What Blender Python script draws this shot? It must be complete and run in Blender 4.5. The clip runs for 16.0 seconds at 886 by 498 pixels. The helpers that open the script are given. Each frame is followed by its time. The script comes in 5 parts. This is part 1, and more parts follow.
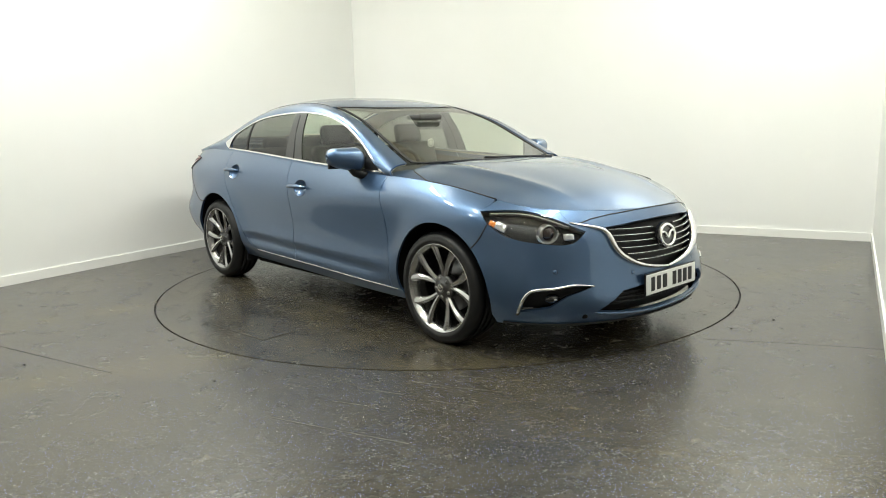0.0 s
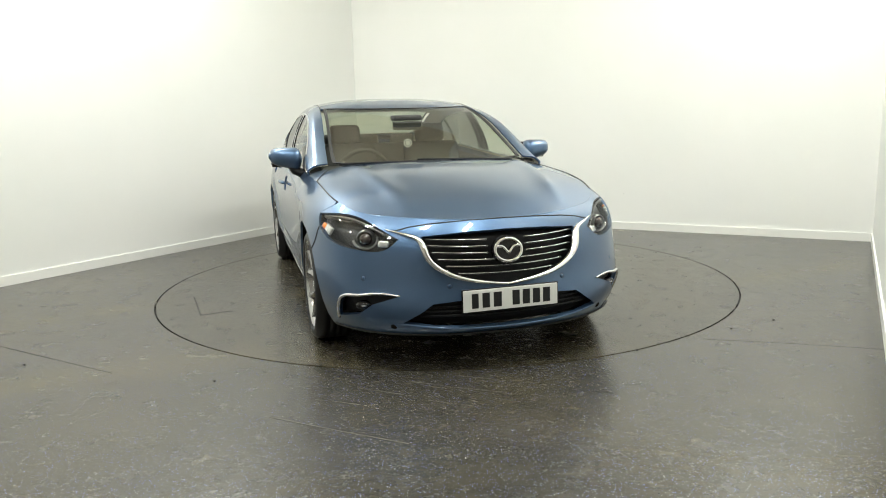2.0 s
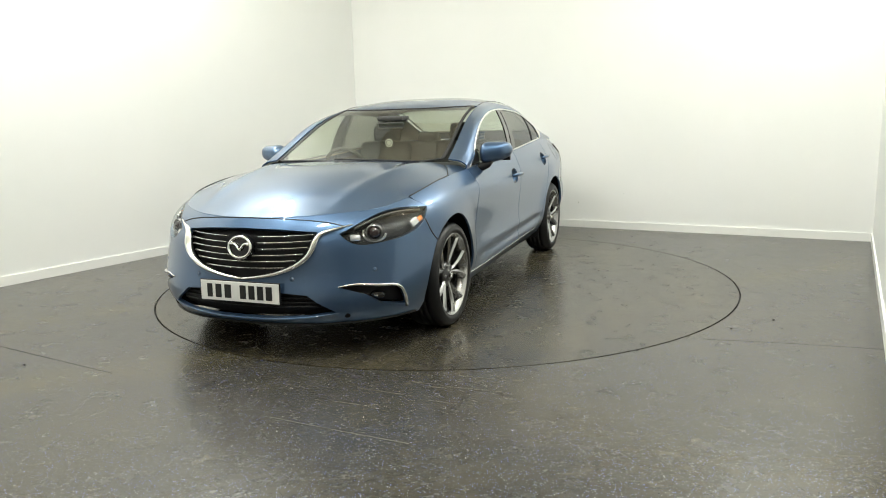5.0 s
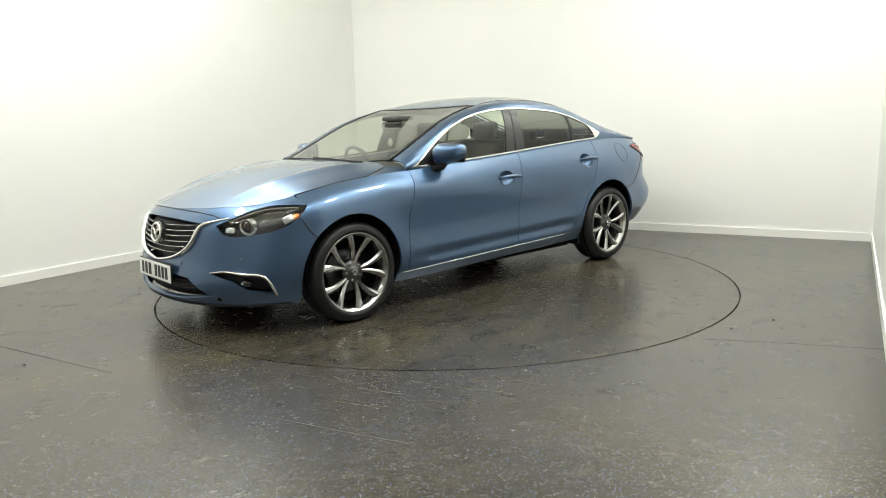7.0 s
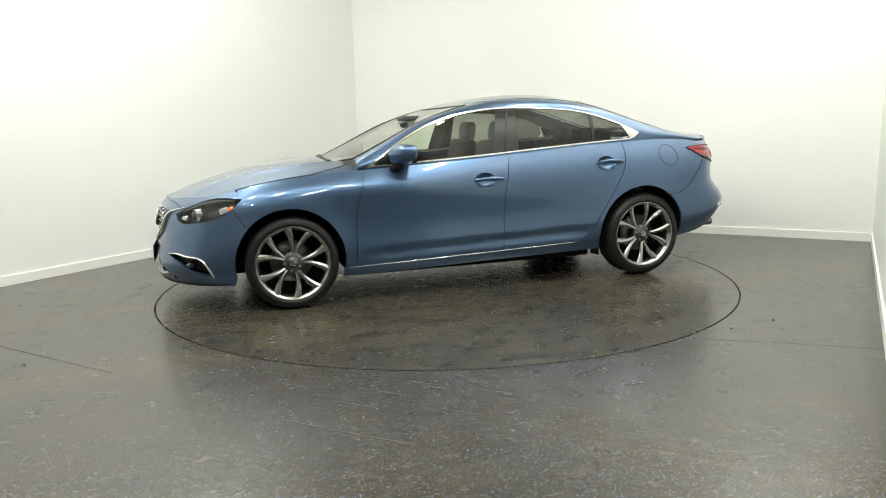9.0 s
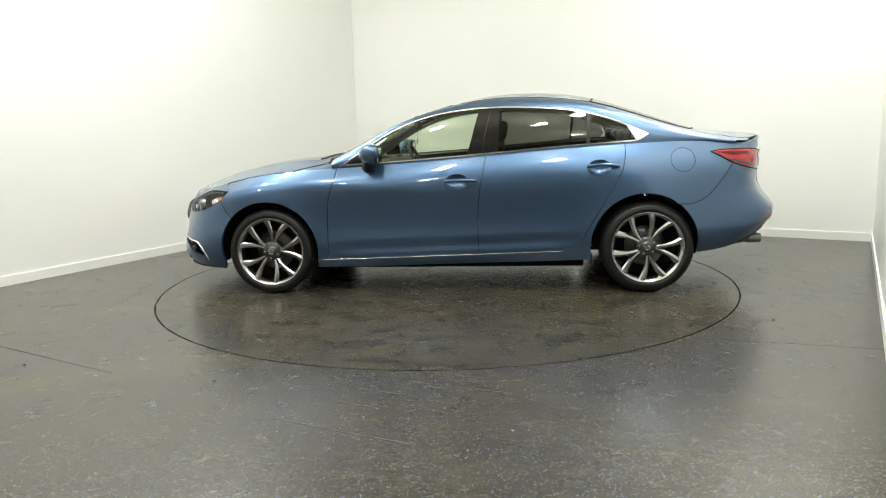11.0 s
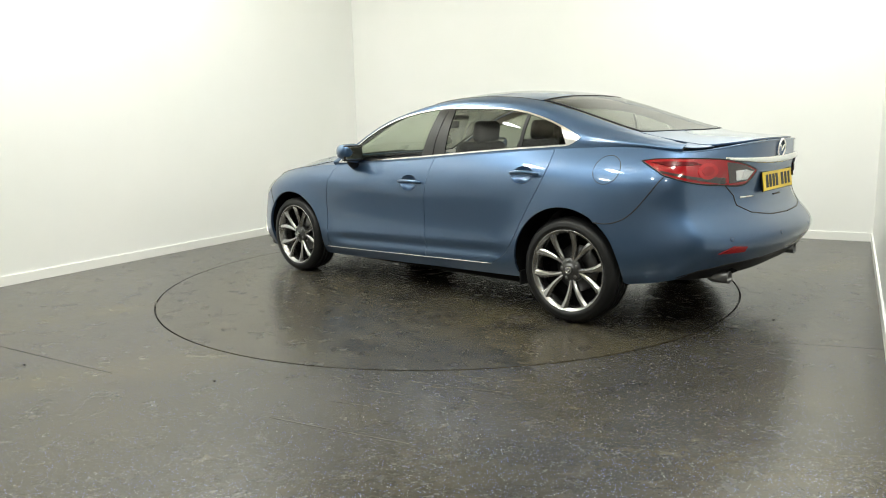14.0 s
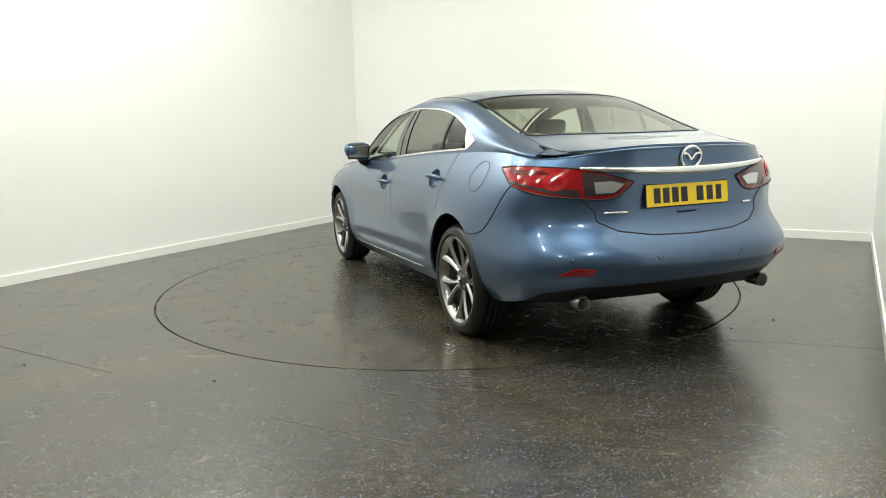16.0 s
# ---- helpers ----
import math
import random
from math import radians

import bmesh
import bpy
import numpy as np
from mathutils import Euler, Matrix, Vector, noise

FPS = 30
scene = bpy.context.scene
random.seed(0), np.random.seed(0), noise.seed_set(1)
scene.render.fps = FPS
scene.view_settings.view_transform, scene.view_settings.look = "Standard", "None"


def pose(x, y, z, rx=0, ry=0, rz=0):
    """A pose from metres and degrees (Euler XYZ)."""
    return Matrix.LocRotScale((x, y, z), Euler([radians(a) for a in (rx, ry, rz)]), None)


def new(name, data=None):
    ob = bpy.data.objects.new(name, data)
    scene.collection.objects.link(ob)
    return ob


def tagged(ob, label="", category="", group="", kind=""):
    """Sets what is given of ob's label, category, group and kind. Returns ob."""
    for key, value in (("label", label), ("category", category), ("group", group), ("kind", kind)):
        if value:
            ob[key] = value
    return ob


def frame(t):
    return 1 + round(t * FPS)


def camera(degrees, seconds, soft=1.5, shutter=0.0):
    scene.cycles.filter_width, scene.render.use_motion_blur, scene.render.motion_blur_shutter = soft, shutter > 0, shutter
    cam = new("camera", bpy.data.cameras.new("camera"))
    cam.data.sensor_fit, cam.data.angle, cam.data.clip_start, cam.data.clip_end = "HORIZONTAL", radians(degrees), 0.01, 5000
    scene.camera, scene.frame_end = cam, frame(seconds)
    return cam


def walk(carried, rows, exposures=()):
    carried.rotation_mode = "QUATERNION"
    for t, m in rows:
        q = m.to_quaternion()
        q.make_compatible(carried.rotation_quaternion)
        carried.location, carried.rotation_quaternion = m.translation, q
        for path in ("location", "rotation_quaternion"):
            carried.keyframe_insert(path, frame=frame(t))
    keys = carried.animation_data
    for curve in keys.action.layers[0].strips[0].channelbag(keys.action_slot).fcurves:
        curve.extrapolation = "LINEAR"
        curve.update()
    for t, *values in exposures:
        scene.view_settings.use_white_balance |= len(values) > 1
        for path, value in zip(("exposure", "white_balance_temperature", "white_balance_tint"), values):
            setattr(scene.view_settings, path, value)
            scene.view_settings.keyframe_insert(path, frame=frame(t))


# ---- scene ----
# camera: fixed on a stand, looking down a little at the turntable
cam = camera(64.35, 16.0, soft=1.0)
EYE = pose(0.0, -5.785, 1.255, 90 - 9.903, 0, 0.222) @ pose(0, 0, 0, 0, 0, -1.489)
walk(cam, [(0.0, EYE), (16.0, EYE)])

# ------------------------------------------------------------------ light
ROOM_TURN = -29.9          # the room stands turned against the world's axes
CORNER = (-1.274, 4.405)     # where the left wall meets the back wall
ROOM_W, CEIL = 6.42, 5.0


def room(u, v, z=0.0):
    a = radians(ROOM_TURN)
    return (CORNER[0] + u * math.cos(a) - v * math.sin(a), CORNER[1] + u * math.sin(a) + v * math.cos(a), z)


world = bpy.data.worlds.new("world")
scene.world = world
world.use_nodes = True
world.node_tree.nodes["Background"].inputs[0].default_value = (0.9, 0.95, 1.0, 1)
world.node_tree.nodes["Background"].inputs[1].default_value = 0.02
scene.view_settings.exposure = 0.0


def strip_lamp(name, u, v, z, sx, sy, watts, colour=(0.960, 1.0, 0.950), up=False):
    d = bpy.data.lights.new(name, "AREA")
    d.shape, d.size, d.size_y, d.energy, d.color = "RECTANGLE", sx, sy, watts, colour
    ob = new(name, d)
    ob.matrix_world = Matrix.Translation(room(u, v, z)) @ pose(0, 0, 0, 180 if up else 0, 0, ROOM_TURN)
    return ob


# hanging panels that shine down; weaker upward fill lights are added to brighten the ceiling
DROP = 0.40
# the last four hang out of view, added to brighten the car's near side
LAMPS = [(0.55, -3.1, 56), (5.7, -0.7, 62), (5.6, -2.5, 54), (0.9, -4.4, 50), (5.6, -4.1, 46), (0.9, -5.8, 46), (5.6, -5.7, 46)] + [(u, v, 40) for u, v in ((2.5, -6.3), (4.1, -6.3), (1.2, -8.2), (3.4, -8.6), (7.4, -7.6), (5.4, -10.3))]
for lu, lv, watts in LAMPS:
    strip_lamp("ceiling_lamp_light", lu, lv, CEIL - DROP - 0.10, 0.16, 0.50, watts * 1.02)
    # added fill: lifts the ceiling's bounce, not a lamp of its own
    strip_lamp("ceiling_fill_light", lu, lv, CEIL - DROP + 0.01, 0.16, 0.50, watts * 0.30, up=True)

# ------------------------------------------------------------------ materials


def mat(name, colour, rough=0.5, metal=0.0, coat=0.0, **kw):
    m = bpy.data.materials.new(name)
    m.use_nodes = True
    b = m.node_tree.nodes["Principled BSDF"]
    b.inputs["Base Color"].default_value = (*colour, 1)
    b.inputs["Roughness"].default_value = rough
    b.inputs["Metallic"].default_value = metal
    b.inputs["Coat Weight"].default_value = coat
    b.inputs["Coat Roughness"].default_value = 0.02
    for key, value in kw.items():
        b.inputs[key.replace("_", " ")].default_value = value
    return m


def nodes(m):
    return m.node_tree.nodes, m.node_tree.links, m.node_tree.nodes["Principled BSDF"]


def noise_tex(m, scale, detail=4, rough=0.55, coords="Object", vec=None):
    n, l, b = nodes(m)
    t = n.new("ShaderNodeTexNoise")
    t.inputs["Scale"].default_value, t.inputs["Detail"].default_value, t.inputs["Roughness"].default_value = scale, detail, rough
    if vec is None:
        c = n.new("ShaderNodeTexCoord")
        l.new(c.outputs[coords], t.inputs["Vector"])
    else:
        l.new(vec, t.inputs["Vector"])
    return t


def ramp(m, fac, stops):
    n, l, b = nodes(m)
    r = n.new("ShaderNodeValToRGB")
    while len(r.color_ramp.elements) < len(stops):
        r.color_ramp.elements.new(0.5)
    for e, (p, c) in zip(r.color_ramp.elements, stops):
        e.position = p
        e.color = (*c, 1) if isinstance(c, tuple) else (c, c, c, 1)
    l.new(fac, r.inputs[0])
    return r.outputs[0]


def mixcol(m, fac, a, b_, mode="MIX"):
    n, l, b = nodes(m)
    x = n.new("ShaderNodeMix")
    x.data_type, x.blend_type = "RGBA", mode
    for sock, val in ((x.inputs[0], fac), (x.inputs[6], a), (x.inputs[7], b_)):
        if isinstance(val, (int, float)):
            sock.default_value = val
        elif isinstance(val, tuple):
            sock.default_value = (*val, 1)
        else:
            l.new(val, sock)
    return x.outputs[2]


def bump(m, height, strength=0.2, dist=0.005):
    n, l, b = nodes(m)
    u = n.new("ShaderNodeBump")
    u.inputs["Strength"].default_value, u.inputs["Distance"].default_value = strength, dist
    l.new(height, u.inputs["Height"])
    l.new(u.outputs[0], b.inputs["Normal"])


def wall_paint():
    m = mat("wall_paint", (0.79, 0.80, 0.775), 0.55)
    n, l, b = nodes(m)
    big = noise_tex(m, 0.7, 5)
    l.new(mixcol(m, ramp(m, big.outputs[0], [(0.3, 0.0), (0.75, 1.0)]), (0.80, 0.80, 0.78), (0.755, 0.765, 0.735)), b.inputs["Base Color"])
    fine = noise_tex(m, 160, 3)
    bump(m, fine.outputs[0], 0.08, 0.002)
    return m


def floor_vinyl(name, base, dirt, scuffs, tracks=(), fleck=1.0):
    """Safety vinyl: polished grey-brown with pale and blue flecks, traffic dirt, tyre tracks and rubber scuffs."""
    m = mat(name, base, 0.22, Specular_IOR_Level=0.5)
    n, l, b = nodes(m)
    big = noise_tex(m, 0.75, 9, 0.68)
    col = mixcol(m, ramp(m, big.outputs[0], [(0.40, 0.0), (0.62, 1.0)]), base, dirt)
    mid = noise_tex(m, 7.0, 9, 0.75)
    col = mixcol(m, ramp(m, mid.outputs[0], [(0.46, 0.0), (0.62, 0.6)]), col, tuple(c * 0.66 for c in base))
    c = n.new("ShaderNodeTexCoord")
    for px_, py_, ang, half in tracks:
        # a yellowish tyre track: a soft band along one line, broken up by dirt
        sep = n.new("ShaderNodeMapping")
        sep.vector_type = "TEXTURE"
        sep.inputs["Location"].default_value = (px_, py_, 0)
        sep.inputs["Rotation"].default_value = (0, 0, radians(ang))
        l.new(c.outputs["Object"], sep.inputs["Vector"])
        xyz = n.new("ShaderNodeSeparateXYZ")
        l.new(sep.outputs[0], xyz.inputs[0])
        ab = n.new("ShaderNodeMath")
        ab.operation = "ABSOLUTE"
        l.new(xyz.outputs[1], ab.inputs[0])
        band = ramp(m, ab.outputs[0], [(half * 0.45, 1.0), (half, 0.0)])
        rag = ramp(m, noise_tex(m, 2.6, 8, 0.7).outputs[0], [(0.36, 0.15), (0.60, 1.0)])
        mu = n.new("ShaderNodeMath")
        mu.operation = "MULTIPLY"
        l.new(band, mu.inputs[0])
        l.new(rag, mu.inputs[1])
        mu2 = n.new("ShaderNodeMath")
        mu2.operation = "MULTIPLY"
        mu2.inputs[1].default_value = 0.9
        l.new(mu.outputs[0], mu2.inputs[0])
        col = mixcol(m, mu2.outputs[0], col, (0.080, 0.068, 0.032))
    if scuffs:
        mp = n.new("ShaderNodeMapping")
        mp.inputs["Scale"].default_value = (1.6, 3.6, 1.0)
        mp.inputs["Rotation"].default_value = (0, 0, 0.25)
        l.new(c.outputs["Object"], mp.inputs["Vector"])
        s = noise_tex(m, 1.5, 12, 0.80, vec=mp.outputs[0])
        col = mixcol(m, ramp(m, s.outputs[0], [(0.485, 0.0), (0.585, scuffs)]), col, (0.013, 0.012, 0.011))
        s2 = noise_tex(m, 3.4, 11, 0.80, vec=mp.outputs[0])
        col = mixcol(m, ramp(m, s2.outputs[0], [(0.57, 0.0), (0.64, 0.6)]), col, (0.12, 0.108, 0.085))
    # flecks of three kinds, only in some of the cells and of uneven size
    for scale, thr, tint, keep, seed in ((105, 0.17, (0.55, 0.55, 0.56), 0.55, 0.0), (120, 0.19, (0.24, 0.27, 0.70), 0.52, 3.1), (90, 0.20, (0.012, 0.012, 0.013), 0.35, 7.7)):
        mp = n.new("ShaderNodeMapping")
        mp.inputs["Location"].default_value = (seed, seed * 1.7, 0)
        l.new(c.outputs["Object"], mp.inputs["Vector"])
        v = n.new("ShaderNodeTexVoronoi")
        v.inputs["Scale"].default_value = scale
        l.new(mp.outputs[0], v.inputs["Vector"])
        pick = n.new("ShaderNodeSeparateColor")
        l.new(v.outputs["Color"], pick.inputs[0])
        mu = n.new("ShaderNodeMath")
        mu.operation = "MULTIPLY"
        l.new(ramp(m, v.outputs["Distance"], [(thr * 0.8, 1.0), (thr + 0.06, 0.0)]), mu.inputs[0])
        l.new(ramp(m, pick.outputs[0], [(keep, 0.0), (min(1.0, keep + 0.35), 1.0)]), mu.inputs[1])
        col = mixcol(m, mu.outputs[0], col, tuple(q * fleck for q in tint))
    l.new(col, b.inputs["Base Color"])
    l.new(ramp(m, mid.outputs[0], [(0.3, 0.21), (0.75, 0.31)]), b.inputs["Roughness"])
    fine = noise_tex(m, 220, 2)
    bump(m, fine.outputs[0], 0.06, 0.001)
    return m


WALL = wall_paint()
HALL = mat("unseen_wall_grey", (0.40, 0.385, 0.355), 0.7)
FLOOR = floor_vinyl("floor_vinyl", (0.046, 0.043, 0.036), (0.062, 0.053, 0.033), 0.30, ((-2.93, -1.19, 36.4, 0.20), (-2.27, -2.34, 23.1, 0.20)))
DISC = floor_vinyl("turntable_vinyl", (0.044, 0.040, 0.031), (0.072, 0.060, 0.033), 0.70, fleck=0.40)
SKIRT = mat("skirting_paint", (0.78, 0.78, 0.75), 0.4)
CEILM = mat("ceiling_paint", (0.73, 0.65, 0.51), 0.7)
GAP = mat("gap_black", (0.012, 0.012, 0.012), 0.6)
LAMPG = mat("lamp_glow", (0.9, 0.9, 0.9), 0.5)
LAMPG.node_tree.nodes["Principled BSDF"].inputs["Emission Color"].default_value = (1.0, 0.97, 0.9, 1)
LAMPG.node_tree.nodes["Principled BSDF"].inputs["Emission Strength"].default_value = 6.0


def car_paint():
    m = mat("blue_metallic_paint", (0.064, 0.121, 0.222), 0.34, 0.76, 1.0)
    n, l, b = nodes(m)
    fl = noise_tex(m, 900, 2)
    l.new(mixcol(m, ramp(m, fl.outputs[0], [(0.3, 0.0), (0.7, 1.0)]), (0.057, 0.109, 0.202), (0.071, 0.132, 0.240)), b.inputs["Base Color"])
    return m


def glass(name, tint, rough=0.0, gloss=0.07, slant=0.85):
    """Thin car glass: lets tinted light through, mirrors at a slant."""
    m = bpy.data.materials.new(name)
    m.use_nodes = True
    n, l = m.node_tree.nodes, m.node_tree.links
    n.remove(n["Principled BSDF"])
    t = n.new("ShaderNodeBsdfTransparent")
    t.inputs[0].default_value = (*tint, 1)
    g = n.new("ShaderNodeBsdfGlossy")
    g.inputs["Roughness"].default_value = rough
    lw = n.new("ShaderNodeLayerWeight")
    pw = n.new("ShaderNodeMath")
    pw.operation = "POWER"
    pw.inputs[1].default_value = 4.0
    l.new(lw.outputs["Facing"], pw.inputs[0])
    f = n.new("ShaderNodeMath")
    f.operation = "MULTIPLY_ADD"
    f.inputs[1].default_value, f.inputs[2].default_value = slant, gloss
    l.new(pw.outputs[0], f.inputs[0])
    x = n.new("ShaderNodeMixShader")
    l.new(f.outputs[0], x.inputs[0])
    l.new(t.outputs[0], x.inputs[1])
    l.new(g.outputs[0], x.inputs[2])
    l.new(x.outputs[0], n["Material Output"].inputs[0])
    return m


PAINT = car_paint()
CHROME = mat("chrome", (0.84, 0.84, 0.83), 0.15, 1.0)
ALLOY = mat("gunmetal_alloy", (0.40, 0.395, 0.39), 0.22, 1.0, 0.7)
ALLOYD = mat("dark_alloy", (0.11, 0.11, 0.11), 0.35, 1.0)
BLACK = mat("black_plastic", (0.010, 0.010, 0.011), 0.45, Specular_IOR_Level=0.25)
GLOSSB = mat("gloss_black", (0.008, 0.008, 0.009), 0.10, 0.0, 0.6)
LINER = mat("arch_liner", (0.006, 0.006, 0.006), 0.9, Specular_IOR_Level=0.1)
GLASS = glass("clear_glass", (0.78, 0.84, 0.74), gloss=0.045)
SCREEN = glass("windscreen_glass", (0.86, 0.90, 0.80), gloss=0.20)
PRIVACY = glass("privacy_glass", (0.34, 0.35, 0.32), gloss=0.045)
LENS = glass("lens_glass", (0.90, 0.91, 0.90), gloss=0.035, slant=0.25)
RED = mat("red_lens", (0.27, 0.004, 0.008), 0.10, 0.0, 0.7, Specular_IOR_Level=0.3)
DRED = mat("dark_red_lens", (0.09, 0.002, 0.004), 0.15, 0.0, 0.2, Specular_IOR_Level=0.2)
SMOKE = mat("smoked_lens", (0.040, 0.026, 0.026), 0.12, 0.0, 0.8)
CLEARR = mat("clear_reflector", (0.72, 0.72, 0.72), 0.15, 0.7, 1.0)
HOUSE = mat("lamp_housing", (0.012, 0.012, 0.013), 0.45)
HOTRED = mat("bright_red_lens", (0.38, 0.006, 0.009), 0.12, 0.0, 0.7)
AMBER = mat("amber_lens", (0.75, 0.20, 0.02), 0.2, 0.0, 1.0)
PLATEW = mat("white_plate", (0.80, 0.80, 0.76), 0.35)
PLATEY = mat("yellow_plate", (0.86, 0.60, 0.015), 0.35)
INK = mat("plate_ink", (0.012, 0.012, 0.012), 0.5)
SEAT = mat("seat_leather", (0.012, 0.0115, 0.011), 0.5)
TRIM = mat("dark_trim", (0.045, 0.044, 0.042), 0.65)
HEADL = mat("headliner", (0.50, 0.47, 0.40), 0.9)
STEEL = mat("steel", (0.22, 0.22, 0.218), 0.32, 1.0)
SEALM = mat("rubber_seal", (0.010, 0.010, 0.010), 0.6)


def rubber():
    m = mat("tyre_rubber", (0.008, 0.008, 0.008), 0.45, Specular_IOR_Level=0.35)
    t = noise_tex(m, 60, 4)
    bump(m, t.outputs[0], 0.25, 0.002)
    return m


RUBBER = rubber()

# ------------------------------------------------------------------ mesh helpers


def mesh_ob(name, verts, faces, material, parent=None, label="", smooth=True):
    me = bpy.data.meshes.new(name)
    me.from_pydata([tuple(map(float, v)) for v in verts], [], [tuple(map(int, f)) for f in faces])
    if smooth:
        me.shade_smooth()
    me.materials.append(material)
    ob = new(name, me)
    ob.parent = parent
    return tagged(ob, label)


def part(name, bm, material, parent=None, label="", smooth=False):
    me = bpy.data.meshes.new(name)
    bm.normal_update()
    bm.to_mesh(me)
    bm.free()
    if smooth:
        me.shade_smooth()
    me.materials.append(material)
    ob = new(name, me)
    ob.parent = parent
    return tagged(ob, label)


def box(bm, cx, cy, cz, sx, sy, sz, bevel=0.0, turn=None):
    r = bmesh.ops.create_cube(bm, size=1.0)
    vs = r["verts"]
    bmesh.ops.scale(bm, vec=(sx, sy, sz), verts=vs)
    if bevel:
        es = list({e for v in vs for e in v.link_edges})
        out = bmesh.ops.bevel(bm, geom=es, offset=bevel, segments=3, affect="EDGES", profile=0.5)
        vs = list({v for f in out["faces"] for v in f.verts} | {v for v in vs if v.is_valid})
    m = Matrix.Translation((cx, cy, cz)) @ (turn or Matrix.Identity(4))
    bmesh.ops.transform(bm, matrix=m, verts=vs)
    return vs


def lathe(profile, seg=48, axis="y"):
    """Verts and faces of a closed turned shape: profile rows of (radius, offset along the axis)."""
    verts, faces, n = [], [], len(profile)
    for i in range(seg):
        a = 2 * math.pi * i / seg
        for r, o in profile:
            verts.append((r * math.cos(a), o, r * math.sin(a)) if axis == "y" else (r * math.cos(a), r * math.sin(a), o) if axis == "z" else (o, r * math.cos(a), r * math.sin(a)))
    for i in range(seg):
        for j in range(n - 1):
            a, b = i * n + j, ((i + 1) % seg) * n + j
            faces.append((a, a + 1, b + 1, b) if axis == "y" else (a, b, b + 1, a + 1))
    return verts, faces


def tube(path, radius, seg=10, closed=False, flat=1.0):
    """A round bar along a path; flat squashes it across its second axis."""
    P = [Vector(p) for p in path]
    verts, faces, n = [], [], len(P)
    up0 = Vector((0.0, 0.0, 1.0))
    for i, p in enumerate(P):
        d = (P[(i + 1) % n] - P[i - 1]) if closed else (P[min(i + 1, n - 1)] - P[max(i - 1, 0)])
        d.normalize()
        s = d.cross(up0)
        if s.length < 1e-4:
            s = Vector((1, 0, 0))
        s.normalize()
        w = s.cross(d)
        r = radius[i] if isinstance(radius, (list, tuple)) else radius
        for k in range(seg):
            a = 2 * math.pi * k / seg
            verts.append(p + s * (r * math.cos(a)) + w * (r * flat * math.sin(a)))
    for i in range(n if closed else n - 1):
        for k in range(seg):
            a, b = i * seg + k, i * seg + (k + 1) % seg
            c, d = ((i + 1) % n) * seg + (k + 1) % seg, ((i + 1) % n) * seg + k
            faces.append((a, b, c, d))
    if not closed:
        faces.append(tuple(range(seg))[::-1])
        faces.append(tuple((n - 1) * seg + k for k in range(seg)))
    return verts, faces


# ------------------------------------------------------------------ the room


def slab(name, u0, u1, v0, v1, z0, z1, material, kind="structure", label="", category="", extra=0.0):
    bm = bmesh.new()
    box(bm, 0, 0, 0, u1 - u0, v1 - v0, z1 - z0)
    ob = part(name, bm, material)
    ob.matrix_world = Matrix.Translation(room((u0 + u1) / 2, (v0 + v1) / 2, (z0 + z1) / 2)) @ pose(0, 0, 0, 0, 0, ROOM_TURN)
    if extra:
        hinge = Matrix.Translation(room(0, -3.1))
        ob.matrix_world = hinge @ pose(0, 0, 0, 0, 0, extra) @ hinge.inverted() @ ob.matrix_world
    return tagged(ob, label, category, kind=kind)


DISC_R = 2.275
FAR = -12.0


def floor_sheet():
    """The hall floor, with a round hole for the turntable."""
    n = 128
    inner = [(DISC_R + 0.006) * Vector((math.cos(2 * math.pi * i / n), math.sin(2 * math.pi * i / n))) for i in range(n)]
    verts, faces = [], []
    for i in range(n):
        a = 2 * math.pi * i / n
        c, s = math.cos(a), math.sin(a)
        k = 20 / max(abs(c), abs(s))
        verts += [(inner[i].x, inner[i].y, 0.0), (c * k, s * k, 0.0), (inner[i].x, inner[i].y, -0.03)]
    for i in range(n):
        a, b = 3 * i, 3 * ((i + 1) % n)
        faces += [(a, a + 1, b + 1, b), (a + 2, a, b, b + 2)]
    ob = mesh_ob("floor", verts, faces, FLOOR, smooth=False)
    tagged(ob, "grey-brown speckled vinyl floor with dirt stains", "floor", kind="structure")


floor_sheet()
slab("wall_west", -0.2, 0.0, FAR, 0.3, 0, CEIL, WALL, extra=-1.2, label="plain white painted wall", category="wall")
slab("wall_north", -0.3, ROOM_W, 0.0, 0.2, 0, CEIL, WALL, label="plain white painted wall", category="wall")
slab("wall_east", ROOM_W, ROOM_W + 0.2, -5.2, 0.2, 0, CEIL, WALL, label="plain white painted wall", category="wall")
# three added walls out of view, grey so that the car's reflections stay dark
slab("wall_return", ROOM_W + 0.2, 10.0, -5.2, -5.0, 0, CEIL, HALL, label="unseen grey wall added to close the hall", category="wall")
slab("wall_side", 10.0, 10.2, FAR, -5.0, 0, CEIL, HALL, label="unseen grey wall added to close the hall", category="wall")
slab("wall_south", -0.2, 10.2, FAR - 0.2, FAR, 0, CEIL, HALL, label="unseen grey wall added to close the hall", category="wall")
slab("ceiling", -0.2, 10.2, FAR - 0.2, 0.2, CEIL, CEIL + 0.1, CEILM, label="plain pale ceiling", category="ceiling")
SK = 0.085
slab("baseboard_west", 0.0, 0.014, FAR, 0.0, 0.0, SK, SKIRT, extra=-1.2, label="white skirting board", category="skirting")
slab("baseboard_north", 0.0, ROOM_W, -0.014, 0.0, 0.0, SK, SKIRT, label="white skirting board", category="skirting")
slab("baseboard_east", ROOM_W - 0.014, ROOM_W, -5.2, -0.014, 0.0, SK, SKIRT, label="white skirting board", category="skirting")

